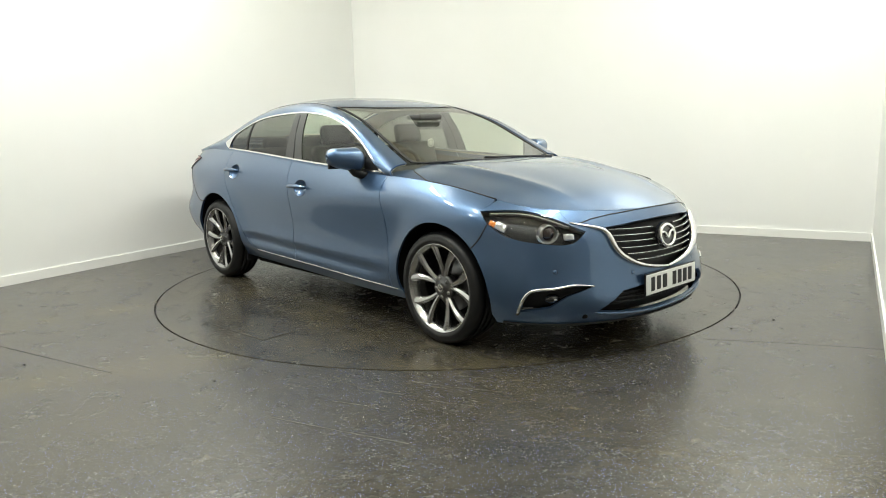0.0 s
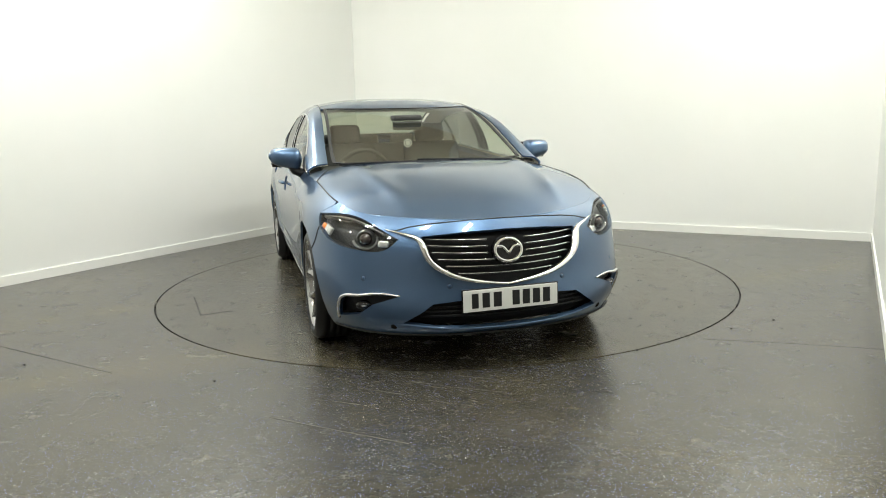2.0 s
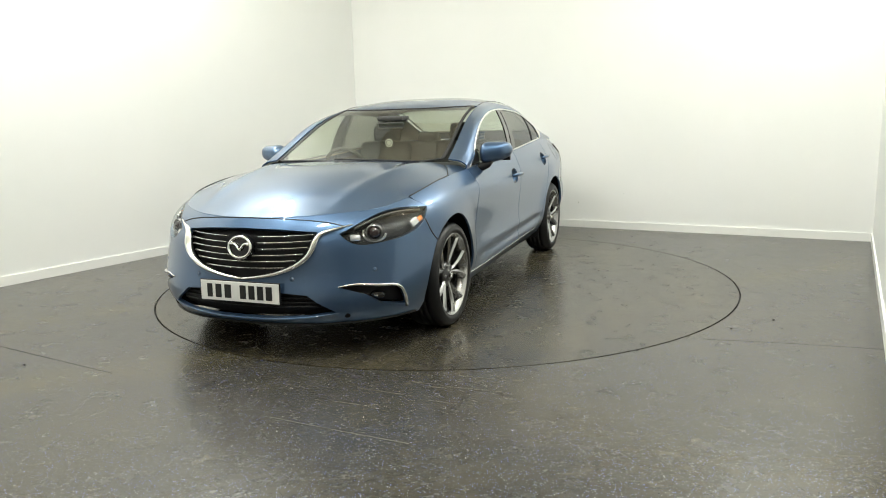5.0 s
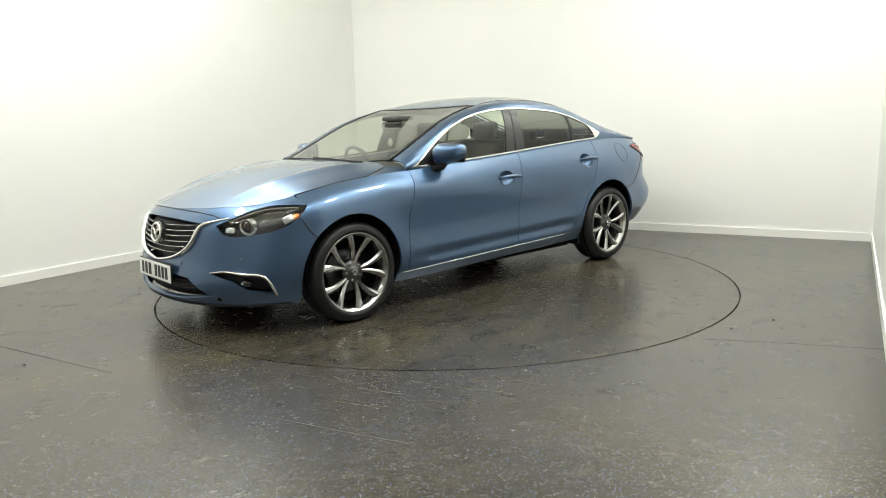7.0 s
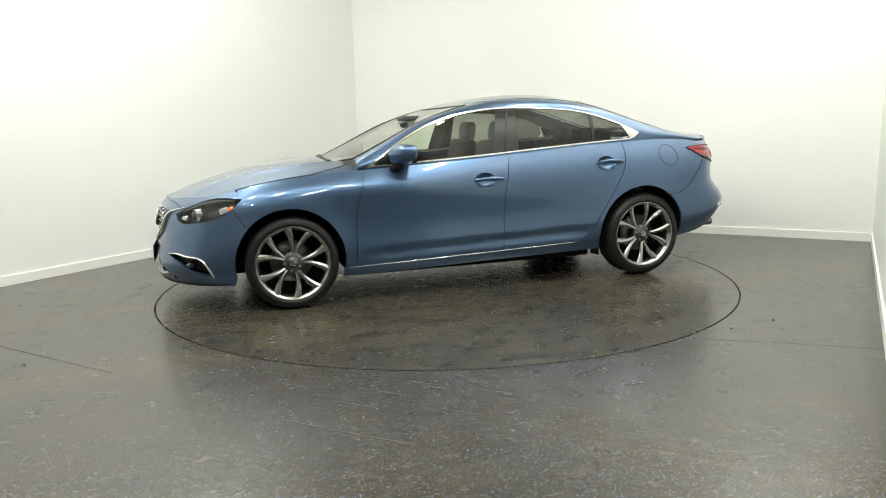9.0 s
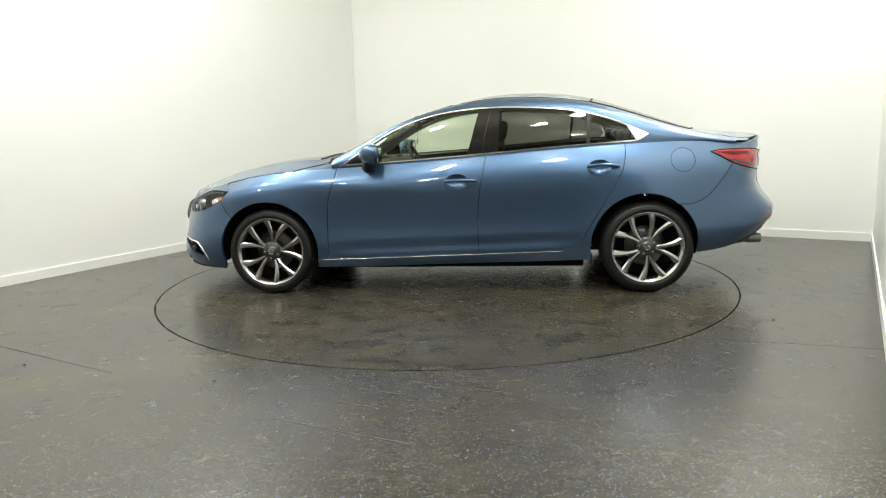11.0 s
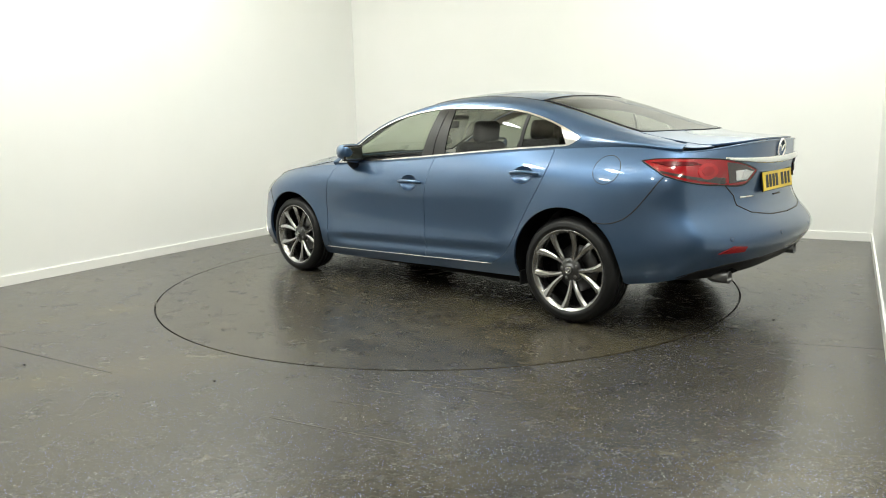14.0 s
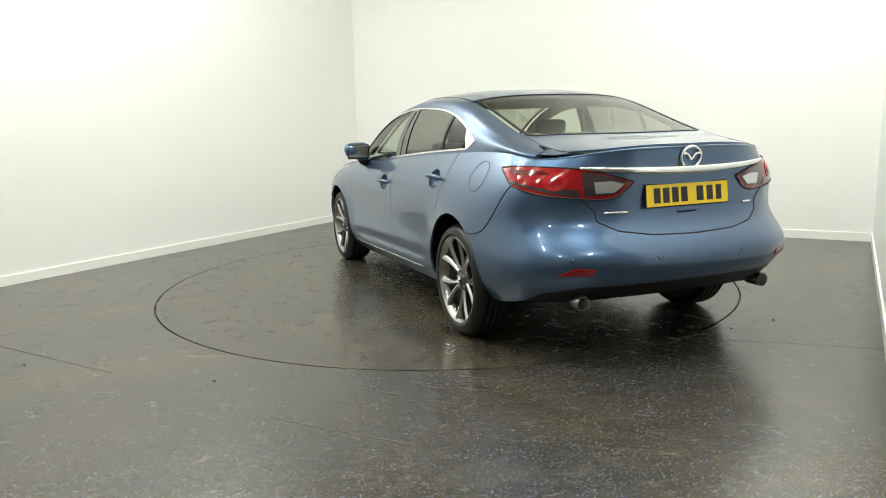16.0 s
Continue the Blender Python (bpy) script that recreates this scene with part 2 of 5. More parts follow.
for lu, lv, watts in LAMPS:
    lamp = new("ceiling_lamp")
    lamp.matrix_world = Matrix.Translation(room(lu, lv, CEIL)) @ pose(0, 0, 0, 0, 0, ROOM_TURN)
    bm = bmesh.new()
    box(bm, 0, 0, -DROP - 0.035, 0.24, 0.60, 0.07, 0.01)
    part("housing", bm, SKIRT, lamp)
    bm = bmesh.new()
    box(bm, 0, 0, -DROP - 0.082, 0.16, 0.50, 0.024, 0.005)
    part("diffuser", bm, LAMPG, lamp, "glowing white diffuser")
    for sy_ in (-0.2, 0.2):
        v, f = tube([(0, sy_, 0.0), (0, sy_, -DROP)], 0.006, 6)
        mesh_ob("hanger", v, f, STEEL, lamp)
    tagged(lamp, "white hanging panel lamp with a glowing diffuser", "lamp", "ceiling lamps")

# ------------------------------------------------------------------ the turntable
turntable = new("turntable")
n = 128
verts, faces = lathe([(0.0, 0.0), (0.8, 0.0), (1.6, 0.0), (DISC_R - 0.006, 0.0), (DISC_R - 0.006, -0.03)], n, "z")
mesh_ob("disc", verts, faces, DISC, turntable, smooth=False)
verts, faces = lathe([(DISC_R - 0.03, -0.03), (DISC_R + 0.03, -0.03)], n, "z")
mesh_ob("gap", verts, faces, GAP, turntable, "black gap round the rim", smooth=False)
tagged(turntable, "round turntable flush with the floor, worn and scuffed", "turntable")


def floor_bar(name, pts, width, material, parent=None, z=0.001, label=""):
    """A narrow flat line on a floor."""
    verts, faces = [], []
    for a, b in zip(pts, pts[1:]):
        a, b = Vector(a), Vector(b)
        d = (b - a).normalized() * (width / 2)
        nn = Vector((-d.y, d.x))
        k = len(verts)
        verts += [(*(a + nn - d), z), (*(a - nn - d), z), (*(b - nn + d), z), (*(b + nn + d), z)]
        faces.append((k, k + 1, k + 2, k + 3))
    return mesh_ob(name, verts, faces, material, parent, label, smooth=False)


SEAMM = mat("vinyl_seam", (0.022, 0.020, 0.018), 0.5)
floor_bar("hatch_line", [(-0.11, -2.008), (0.473, -1.946), (0.442, -1.732)], 0.009, SEAMM, turntable, 0.002, "thin dark outline of a hatch in the disc")
for pts_, nm_ in (([(1.47, -1.85), (1.93, -1.973), (2.6, -2.19)], "floor_trim"), ([(-3.2, -1.37), (-2.736, -1.649), (-1.80, -2.19)], "floor_trim")):
    tagged(floor_bar(nm_, pts_, 0.004, SEAMM), "thin welded seam in the vinyl floor", "floor seam", kind="structure")

SCRATCH = mat("pale_scratch", (0.085, 0.079, 0.066), 0.4)
for pts_, wd_ in (([(-0.80, -2.83), (-0.45, -3.00), (-0.17, -3.13)], 0.006), ([(-0.45, -2.50), (-0.22, -2.60)], 0.005), ([(-0.20, -2.42), (0.02, -2.52), (0.25, -2.60)], 0.004), ([(-0.55, -2.66), (-0.42, -2.71)], 0.006), ([(0.05, -2.36), (0.28, -2.45)], 0.004), ([(-0.10, -2.68), (0.10, -2.76)], 0.003)):
    tagged(floor_bar("floor_trim", pts_, wd_, SCRATCH), "pale scratch worn into the vinyl floor", "floor scratch", kind="structure")

SMUDGE = mat("wall_smudge", (0.42, 0.40, 0.36), 0.7)
for k, (pu, pv, pz, pr) in enumerate([(2.75, -0.001, 0.33, 0.012), (3.35, -0.001, 0.30, 0.010), (3.9, -0.001, 0.42, 0.006), (2.2, -0.001, 0.62, 0.007)]):
    bm = bmesh.new()
    bmesh.ops.create_cone(bm, cap_ends=True, segments=9, radius1=pr, radius2=pr * 0.8, depth=0.001)
    for v_ in bm.verts:
        v_.co.x *= 0.6 + 0.5 * random.random()
    ob = part("wall_mark", bm, SMUDGE)
    ob.matrix_world = Matrix.Translation(room(pu, pv, pz)) @ pose(0, 0, 0, 0, 0, ROOM_TURN) @ pose(0, 0, 0, 90, 0, 30 * k)
    tagged(ob, "small grey scuff on the white wall", "wall mark", kind="structure")
CRUMB = mat("crumb", (0.015, 0.014, 0.013), 0.8)
for cx, cy in ((-2.37, -2.02), (1.05, -2.02), (1.72, -1.66), (2.05, -1.50), (-1.2, -2.35)):
    bm = bmesh.new()
    bmesh.ops.create_icosphere(bm, subdivisions=1, radius=0.008)
    for v_ in bm.verts:
        v_.co *= 0.6 + 0.7 * random.random()
        v_.co.z = max(v_.co.z * 0.5, -0.002) + 0.002
    ob = part("debris", bm, CRUMB)
    ob.location = (cx, cy, 0.0)
    tagged(ob, "tiny dark crumb of dirt lying on the floor", "debris", "crumbs on the floor")

# ------------------------------------------------------------------ the car's surfaces
# x forward, y to the car's left, z up; the origin lies on the floor midway between the axles.


def spline_m(k):
    """Second-derivative solver of a natural cubic spline on the knots k."""
    k = np.asarray(k, float)
    n, hh = len(k), np.diff(k)
    A, Bm = np.eye(n), np.zeros((n, n))
    for i in range(1, n - 1):
        A[i, i - 1:i + 2] = hh[i - 1], 2 * (hh[i - 1] + hh[i]), hh[i]
        Bm[i, i - 1:i + 2] = 6 / hh[i - 1], -6 / hh[i - 1] - 6 / hh[i], 6 / hh[i]
    return np.linalg.solve(A, Bm)


def spline(k, v, q):
    """Natural cubic spline through (k, v) at q, straight beyond its ends."""
    k, v, q = np.asarray(k, float), np.asarray(v, float), np.asarray(q, float)
    if k[0] > k[-1]:
        k, v = k[::-1], v[::-1]
    m = spline_m(k) @ v
    i = np.clip(np.searchsorted(k, q) - 1, 0, len(k) - 2)
    hh = (k[1:] - k[:-1])[i]
    qq = np.clip(q, k[0], k[-1])
    a, b = (k[i + 1] - qq) / hh, (qq - k[i]) / hh
    out = a * v[i] + b * v[i + 1] + ((a ** 3 - a) * m[i] + (b ** 3 - b) * m[i + 1]) * hh ** 2 / 6
    s0 = (v[1] - v[0]) / (k[1] - k[0]) - (k[1] - k[0]) * m[1] / 6
    s1 = (v[-1] - v[-2]) / (k[-1] - k[-2]) + (k[-1] - k[-2]) * m[-2] / 6
    return out + np.where(q < k[0], (q - k[0]) * s0, 0) + np.where(q > k[-1], (q - k[-1]) * s1, 0)


# six feature lines round the body, from the nose's centre along the left side to the tail's centre
LINES = []


def feature_line(xs, ys, zs):
    LINES.append((xs, ys, zs))


# underside edge
feature_line([2.33, 2.30, 2.17, 2.00, 1.81, 1.42, 0.90, 0.0, -0.90, -1.40, -1.80, -2.12, -2.30, -2.34],
             [0, .32, .60, .76, .835, .845, .845, .845, .845, .845, .835, .745, .46, 0],
             [.185, .19, .195, .195, .185, .19, .195, .215, .235, .255, .29, .335, .36, .365])
# lower crease
feature_line([2.375, 2.345, 2.21, 2.02, 1.82, 1.42, 0.90, 0.0, -0.90, -1.40, -1.82, -2.19, -2.39, -2.445],
             [0, .33, .63, .80, .875, .89, .89, .89, .89, .89, .885, .79, .48, 0],
             [.265, .27, .28, .285, .28, .275, .27, .29, .32, .35, .385, .44, .465, .47])
# middle of the doors
feature_line([2.355, 2.325, 2.18, 2.00, 1.83, 1.42, 0.90, 0.0, -0.90, -1.40, -1.83, -2.235, -2.435, -2.49],
             [0, .33, .65, .825, .893, .918, .905, .90, .905, .918, .908, .812, .50, 0],
             [.44, .45, .47, .485, .49, .49, .48, .50, .52, .54, .56, .58, .59, .60])
# widest line
feature_line([2.345, 2.305, 2.145, 1.975, 1.825, 1.42, 0.90, 0.0, -0.90, -1.40, -1.83, -2.160, -2.325, -2.375],
             [0, .32, .645, .815, .885, .922, .915, .91, .915, .922, .905, .775, .475, 0],
             [.60, .605, .62, .645, .665, .69, .69, .70, .72, .74, .75, .75, .75, .75])
# shoulder
feature_line([2.315, 2.265, 2.09, 1.945, 1.805, 1.42, 0.90, 0.0, -0.90, -1.40, -1.83, -2.14, -2.31, -2.355],
             [0, .31, .625, .78, .852, .898, .90, .90, .90, .895, .875, .78, .475, 0],
             [.715, .72, .735, .755, .785, .835, .865, .89, .92, .93, .93, .925, .925, .925])
# belt: bonnet edge, window base, boot edge
feature_line([2.26, 2.205, 2.035, 1.90, 1.77, 1.42, 0.90, 0.0, -0.90, -1.40, -1.83, -2.11, -2.31, -2.375],
             [0, .30, .58, .71, .772, .815, .83, .84, .82, .79, .76, .69, .45, 0],
             [.782, .786, .80, .822, .855, .920, .958, 1.008, 1.072, 1.097, 1.10, 1.078, 1.112, 1.125])
# the station parameter is the length along the middle line, in metres
LX, LY = np.array(LINES[2][0]), np.array(LINES[2][1])
STA = np.concatenate([[0], np.cumsum(np.hypot(np.diff(LX), np.diff(LY)))])
TAIL = STA[-1]
KNOT = np.concatenate([-STA[3:0:-1], STA, 2 * TAIL - STA[-2:-5:-1]])


def line_at(i, s):
    """Feature line i at the stations s (negative s: the right side)."""
    s = np.asarray(s, float)
    out = []
    for v, sign in zip(LINES[i], (1, -1, 1)):
        v = np.array(v, float)
        out.append(spline(KNOT, np.concatenate([sign * v[3:0:-1], v, sign * v[-2:-5:-1]]), np.abs(s)))
    out[1] = out[1] * np.where(s < 0, -1, 1)
    return np.stack(out, -1)


def sculpt(x, z):
    """Folds pressed into the flanks: arch flares, the shoulder crease and the hollow above the sill."""
    d = 0.0
    for (cx, cz), wide in (((1.432, 0.333), 0.095), ((-1.400, 0.355), 0.105)):
        r = np.hypot(x - cx, (z - cz) * 0.97)
        d = d + 0.016 * np.clip(1 - (r - 0.386) / (wide * 1.7), 0, 1) ** 1.7 * np.clip((z - 0.30) / 0.2, 0, 1)
    zs = 0.862 - 0.07 * np.clip((1.35 - x) / 1.1, 0, 1.3) ** 1.5
    fade = np.clip((x + 0.1) / 0.9, 0, 1) * np.clip((1.75 - x) / 0.3, 0, 1)
    d = d + 0.008 * fade * np.clip(1 - np.abs(z - zs) / 0.090, 0, 1)
    zl = 0.375 + 0.030 * (0.95 - x)
    mid = np.clip((0.98 - x) / 0.25, 0, 1) * np.clip((x + 1.02) / 0.25, 0, 1)
    d = d - 0.018 * mid * np.exp(-((z - zl + 0.03) / 0.040) ** 2) * np.where(z < zl, 1.0, np.exp(-((z - zl) / 0.02) ** 2))
    return d


def shell(s, z):
    """The body's side and ends: the point at station s and height z."""
    s, z = np.atleast_1d(np.asarray(s, float)), np.atleast_1d(np.asarray(z, float))
    P = np.stack([line_at(i, s) for i in range(6)], 1)
    K = P[:, :, 2]
    hh = np.diff(K, axis=1)
    N = len(s)
    A = np.zeros((N, 6, 6))
    A[:, range(6), range(6)] = 1
    rhs = np.zeros((N, 6, 2))
    for i in range(1, 5):
        A[:, i, i - 1], A[:, i, i], A[:, i, i + 1] = hh[:, i - 1], 2 * (hh[:, i - 1] + hh[:, i]), hh[:, i]
        rhs[:, i] = 6 * ((P[:, i + 1, :2] - P[:, i, :2]) / hh[:, i, None] - (P[:, i, :2] - P[:, i - 1, :2]) / hh[:, i - 1, None])
    M = np.linalg.solve(A, rhs)
    i = np.clip((z[:, None] > K).sum(1) - 1, 0, 4)
    r = np.arange(N)
    zz = np.clip(z, K[:, 0] - 0.03, K[:, 5] + 0.03)
    H = hh[r, i]
    a, b = (K[r, i + 1] - zz) / H, (zz - K[r, i]) / H
    xy = a[:, None] * P[r, i, :2] + b[:, None] * P[r, i + 1, :2] + ((a ** 3 - a)[:, None] * M[r, i] + (b ** 3 - b)[:, None] * M[r, i + 1]) * (H ** 2)[:, None] / 6
    xy[:, 1] += sculpt(xy[:, 0], z) * np.where(s < 0, -1, 1) * np.clip((np.abs(xy[:, 1]) - 0.6) / 0.15, 0, 1)
    return np.column_stack([xy, z])


TS = np.linspace(0, TAIL, 500)
TZ = np.linspace(0.16, 1.14, 50)
TABLE = np.stack([shell(TS, np.full(500, q)) for q in TZ])


def s_of(value, z, axis, rear=False):
    """Station whose point at height z has the given x (axis 0), or the given y at the nose or tail (axis 1)."""
    i = int(np.clip((z - TZ[0]) / (TZ[1] - TZ[0]), 0, 48))
    f = (z - TZ[i]) / (TZ[1] - TZ[0])
    row = TABLE[i, :, axis] * (1 - f) + TABLE[i + 1, :, axis] * f
    if axis == 0:
        return float(np.interp(-value, -row, TS))
    half = 250
    if rear:
        return float(np.interp(abs(value), row[half:][::-1], TS[half:][::-1]))
    return float(np.interp(abs(value), row[:half], TS[:half]))


def X(*pts):
    """Points of the side, given as (x, z), in the shell's own measure."""
    return [(s_of(x, z, 0), z) for x, z in pts]


def Y(*pts):
    """Points of the nose, given as (y, z)."""
    return [(math.copysign(s_of(y, z, 1), y), z) for y, z in pts]


def YR(*pts):
    """Points of the tail, given as (y, z), y > 0."""
    return [(s_of(y, z, 1, True), z) for y, z in pts]


BS = np.linspace(0, TAIL, 600)
BELT = line_at(5, BS)


def belt(x):
    """Half width and height of the belt line at x."""
    x = np.asarray(x, float)
    return np.interp(-x, -BELT[:, 0], BELT[:, 1]), np.interp(-x, -BELT[:, 0], BELT[:, 2])


# centre line of bonnet, cabin and boot; and the rail along pillar and roof edge
HOOD_X, HOOD_Z = [2.26, 2.04, 1.82, 1.60, 1.38, 1.05, 0.80], [.782, .873, .934, .981, 1.010, 1.030, 1.034]
TOP_X = [1.10, 0.80, 0.50, 0.20, 0.0, -0.25, -0.50, -0.80, -1.05, -1.30, -1.60, -1.90, -2.10, -2.38]
TOP_Z = [.988, 1.108, 1.236, 1.358, 1.430, 1.484, 1.502, 1.492, 1.453, 1.380, 1.277, 1.186, 1.164, 1.138]
RAIL_X = [1.00, 0.68, 0.43, 0.19, -0.04, -0.28, -0.60, -0.90, -1.16, -1.40, -1.67, -1.90, -2.10]
RAIL_Y = [.795, .765, .735, .708, .688, .675, .670, .670, .675, .683, .695, .700, .680]
RAIL_Z = [.980, 1.148, 1.280, 1.360, 1.405, 1.430, 1.428, 1.402, 1.347, 1.273, 1.192, 1.140, 1.105]


def cabin(x, w):
    """The cabin: w runs from the middle (0) over the rail (0.5) to the belt (1); negative on the right."""
    x, w = np.atleast_1d(np.asarray(x, float)), np.atleast_1d(np.asarray(w, float))
    sg, w = np.where(w < 0, -1.0, 1.0), np.abs(w)
    zc, yr, zr = spline(TOP_X, TOP_Z, x), spline(RAIL_X, RAIL_Y, x), spline(RAIL_X, RAIL_Z, x)
    yb, zb = belt(x)

    def over(q):
        k = np.clip(q / 0.5, 0, 1)
        return yr * k, zr + (zc - zr) * (1 - k ** 3.0)

    def down(q):
        k = (q - 0.5) / 0.5
        return yr + (yb - yr) * k + 0.028 * np.sin(np.pi * np.clip(k, 0, 1)), zr + (zb - zr) * k

    a, b = 0.44, 0.56
    y1, z1 = over(np.minimum(w, a))
    y2, z2 = down(np.maximum(w, b))
    t = np.clip((w - a) / (b - a), 0, 1)
    yc, zq = yr + 0.006, zr + 0.006
    ya, za = (1 - t) ** 2 * y1 + 2 * t * (1 - t) * yc + t ** 2 * y2, (1 - t) ** 2 * z1 + 2 * t * (1 - t) * zq + t ** 2 * z2
    y = np.where(w <= a, y1, np.where(w >= b, y2, ya))
    z = np.where(w <= a, z1, np.where(w >= b, z2, za))
    return np.column_stack([x, y * sg, z])


WS = np.linspace(0.44, 1.0, 120)


def W(*pts):
    """Points of the cabin's side, given as (x, z)."""
    out = []
    for x, z in pts:
        c = cabin(np.full(120, x), WS)[:, 2]
        out.append((x, float(np.interp(-z, -c, WS))))
    return out


def bonnet(x, y):
    """The bonnet and the tops of the wings, as a height over (x, y)."""
    x, y = np.atleast_1d(np.asarray(x, float)), np.atleast_1d(np.asarray(y, float))
    yb, zb = belt(x)
    yb = np.maximum(yb, 1e-3)

    def base(yy):
        return spline(HOOD_X, HOOD_Z, x + 0.34 * (yy / 0.7) ** 2)

    q = np.clip(np.abs(y) / yb, 0, 1.0)
    z = base(np.abs(y)) + (zb - base(yb)) * q ** 4
    # a raised fold that runs back from the badge's wings to the screen
    fold = 0.30 + 0.16 * (2.2 - x) / 1.2
    z = z + 0.016 * np.exp(-(np.abs(np.abs(y) - fold - 0.12) / 0.055) ** 1.5) * np.clip((2.15 - x) / 0.3, 0, 1) * np.clip((x - 0.9) / 0.3, 0, 1)
    return np.column_stack([x, y, z])


def boot(x, y):
    """The boot lid's top."""
    x, y = np.atleast_1d(np.asarray(x, float)), np.atleast_1d(np.asarray(y, float))
    zc = spline(TOP_X, TOP_Z, x)
    yr, zr = spline(RAIL_X, RAIL_Y, x), spline(RAIL_X, RAIL_Z, x)
    return np.column_stack([x, y, zr + (zc - zr) * (1 - np.clip(np.abs(y) / yr, 0, 1.1) ** 3.0)])


# ------------------------------------------------------------------ panels cut from those surfaces
from mathutils.geometry import delaunay_2d_cdt


def dense(pts, step, closed=True):
    out = []
    for i in range(len(pts) if closed else len(pts) - 1):
        a, b = pts[i], pts[(i + 1) % len(pts)]
        k = max(1, int(math.ceil(math.hypot(b[0] - a[0], b[1] - a[1]) / step)))
        out += [(a[0] + (b[0] - a[0]) * j / k, a[1] + (b[1] - a[1]) * j / k) for j in range(k)]
    return out if closed else out + [pts[-1]]


def smooth(*pts, n=10):
    """A flowing curve through the points."""
    k = np.concatenate([[0], np.cumsum([math.hypot(b[0] - a[0], b[1] - a[1]) + 1e-6 for a, b in zip(pts, pts[1:])])])
    q = np.linspace(0, k[-1], n * (len(pts) - 1) + 1)
    return list(zip(spline(k, [p[0] for p in pts], q).tolist(), spline(k, [p[1] for p in pts], q).tolist()))


def arc(cx, cz, r, a0, a1, n=28, stretch=1.0):
    return [(cx + r * stretch * math.cos(radians(a0 + (a1 - a0) * i / n)), cz + r * math.sin(radians(a0 + (a1 - a0) * i / n))) for i in range(n + 1)]


def inside(poly, P):
    P = np.asarray(P)
    x, y = P[:, 0], P[:, 1]
    c = np.zeros(len(P), bool)
    for (x0, y0), (x1, y1) in zip(poly, poly[1:] + poly[:1]):
        if y0 != y1:
            c ^= ((y0 > y) != (y1 > y)) & (x < (x1 - x0) * (y - y0) / (y1 - y0) + x0)
    return c


def panel(name, outline, surf, material, parent, step=0.03, holes=(), depth=0.014, lift=0.0, mirror=False, label="", edge=None, gap=0.0):
    """A sheet cut along outline from a surface, with its edges turned inwards by depth. mirror: a second one on the right side."""
    edge = edge or step * 0.6
    rings = [dense(outline, edge)] + [dense(h_, edge) for h_ in holes]
    cons, co = [], []
    for r in rings:
        b = len(co)
        co += r
        cons += [(b + i, b + (i + 1) % len(r)) for i in range(len(r))]
    lo, hi = np.min(rings[0], 0), np.max(rings[0], 0)
    gx, gy = np.meshgrid(np.arange(lo[0] + step * 0.43, hi[0], step), np.arange(lo[1] + step * 0.37, hi[1], step))
    G = np.column_stack([gx.ravel(), gy.ravel()])
    if len(G):
        ok = inside(rings[0], G)
        for r in rings[1:]:
            ok &= ~inside(r, G)
        G = G[ok]
    if len(G):
        R = np.array(co)
        d = np.concatenate([np.min(np.hypot(c[:, None, 0] - R[None, :, 0], c[:, None, 1] - R[None, :, 1]), 1) for c in np.array_split(G, max(1, len(G) // 400))])
        co = co + [tuple(g) for g in G[d > step * 0.42].tolist()]
    v2, _, tri, *_ = delaunay_2d_cdt([Vector(c) for c in co], cons, [], 0, 1e-7)
    v2 = np.array([tuple(v) for v in v2])
    tri = np.array([tuple(t) for t in tri])
    cen = v2[tri].mean(1)
    ok = inside(rings[0], cen)
    for r in rings[1:]:
        ok &= ~inside(r, cen)
    e1, e2 = v2[tri[:, 1]] - v2[tri[:, 0]], v2[tri[:, 2]] - v2[tri[:, 0]]
    ok &= np.abs(e1[:, 0] * e2[:, 1] - e1[:, 1] * e2[:, 0]) > 0.004 * edge * step
    tri = tri[ok]
    used, inv = np.unique(tri, return_inverse=True)
    tri = inv.reshape(-1, 3)
    V = surf(v2[used, 0], v2[used, 1])
    fn = np.cross(V[tri[:, 1]] - V[tri[:, 0]], V[tri[:, 2]] - V[tri[:, 0]])
    fc = V[tri].mean(1) - np.array([0.0, 0.0, 0.55])
    fc[:, 0] *= 0.35
    if (fn * fc).sum() < 0:
        tri, fn = tri[:, ::-1], -fn
    N = np.zeros_like(V)
    for k in range(3):
        np.add.at(N, tri[:, k], fn)
    N /= np.maximum(np.linalg.norm(N, axis=1, keepdims=True), 1e-12)
    V = V + N * lift
    E = {}
    for t in tri:
        for a, b in ((t[0], t[1]), (t[1], t[2]), (t[2], t[0])):
            E[(a, b)] = 1
    rim = [(a, b) for a, b in E if (b, a) not in E]
    faces = [tuple(t) for t in tri]
    VV = list(V)
    if depth:
        idx = {}
        # the turned-in edge starts from its own copies, so that it shades as a fold
        for a, b in rim:
            for q in (a, b):
                if q not in idx:
                    idx[q] = len(VV)
                    VV += [V[q], V[q] - N[q] * depth]
        for a, b in rim:
            faces.append((idx[b], idx[a], idx[a] + 1, idx[b] + 1))
    obs = []
    VV = np.array(VV)
    for side in ((1, -1) if mirror else (1,)):
        Q = VV * np.array([1, side, 1])
        obs.append(mesh_ob(name, Q, [f if side > 0 else f[::-1] for f in faces], material, parent, label))
    return obs if mirror else obs[0]


def strip(name, path, width, thick, material, parent, mirror=False, label="", seg=8):
    """A bar of oval section along a path of points in space."""
    v, f = tube(path, width, seg, flat=thick / (width if not isinstance(width, (list, tuple)) else max(width)))
    v = np.array([tuple(q) for q in v])
    obs = [mesh_ob(name, v, f, material, parent, label)]
    if mirror:
        obs.append(mesh_ob(name, v * [1, -1, 1], [q[::-1] for q in f], material, parent, label))
    return obs


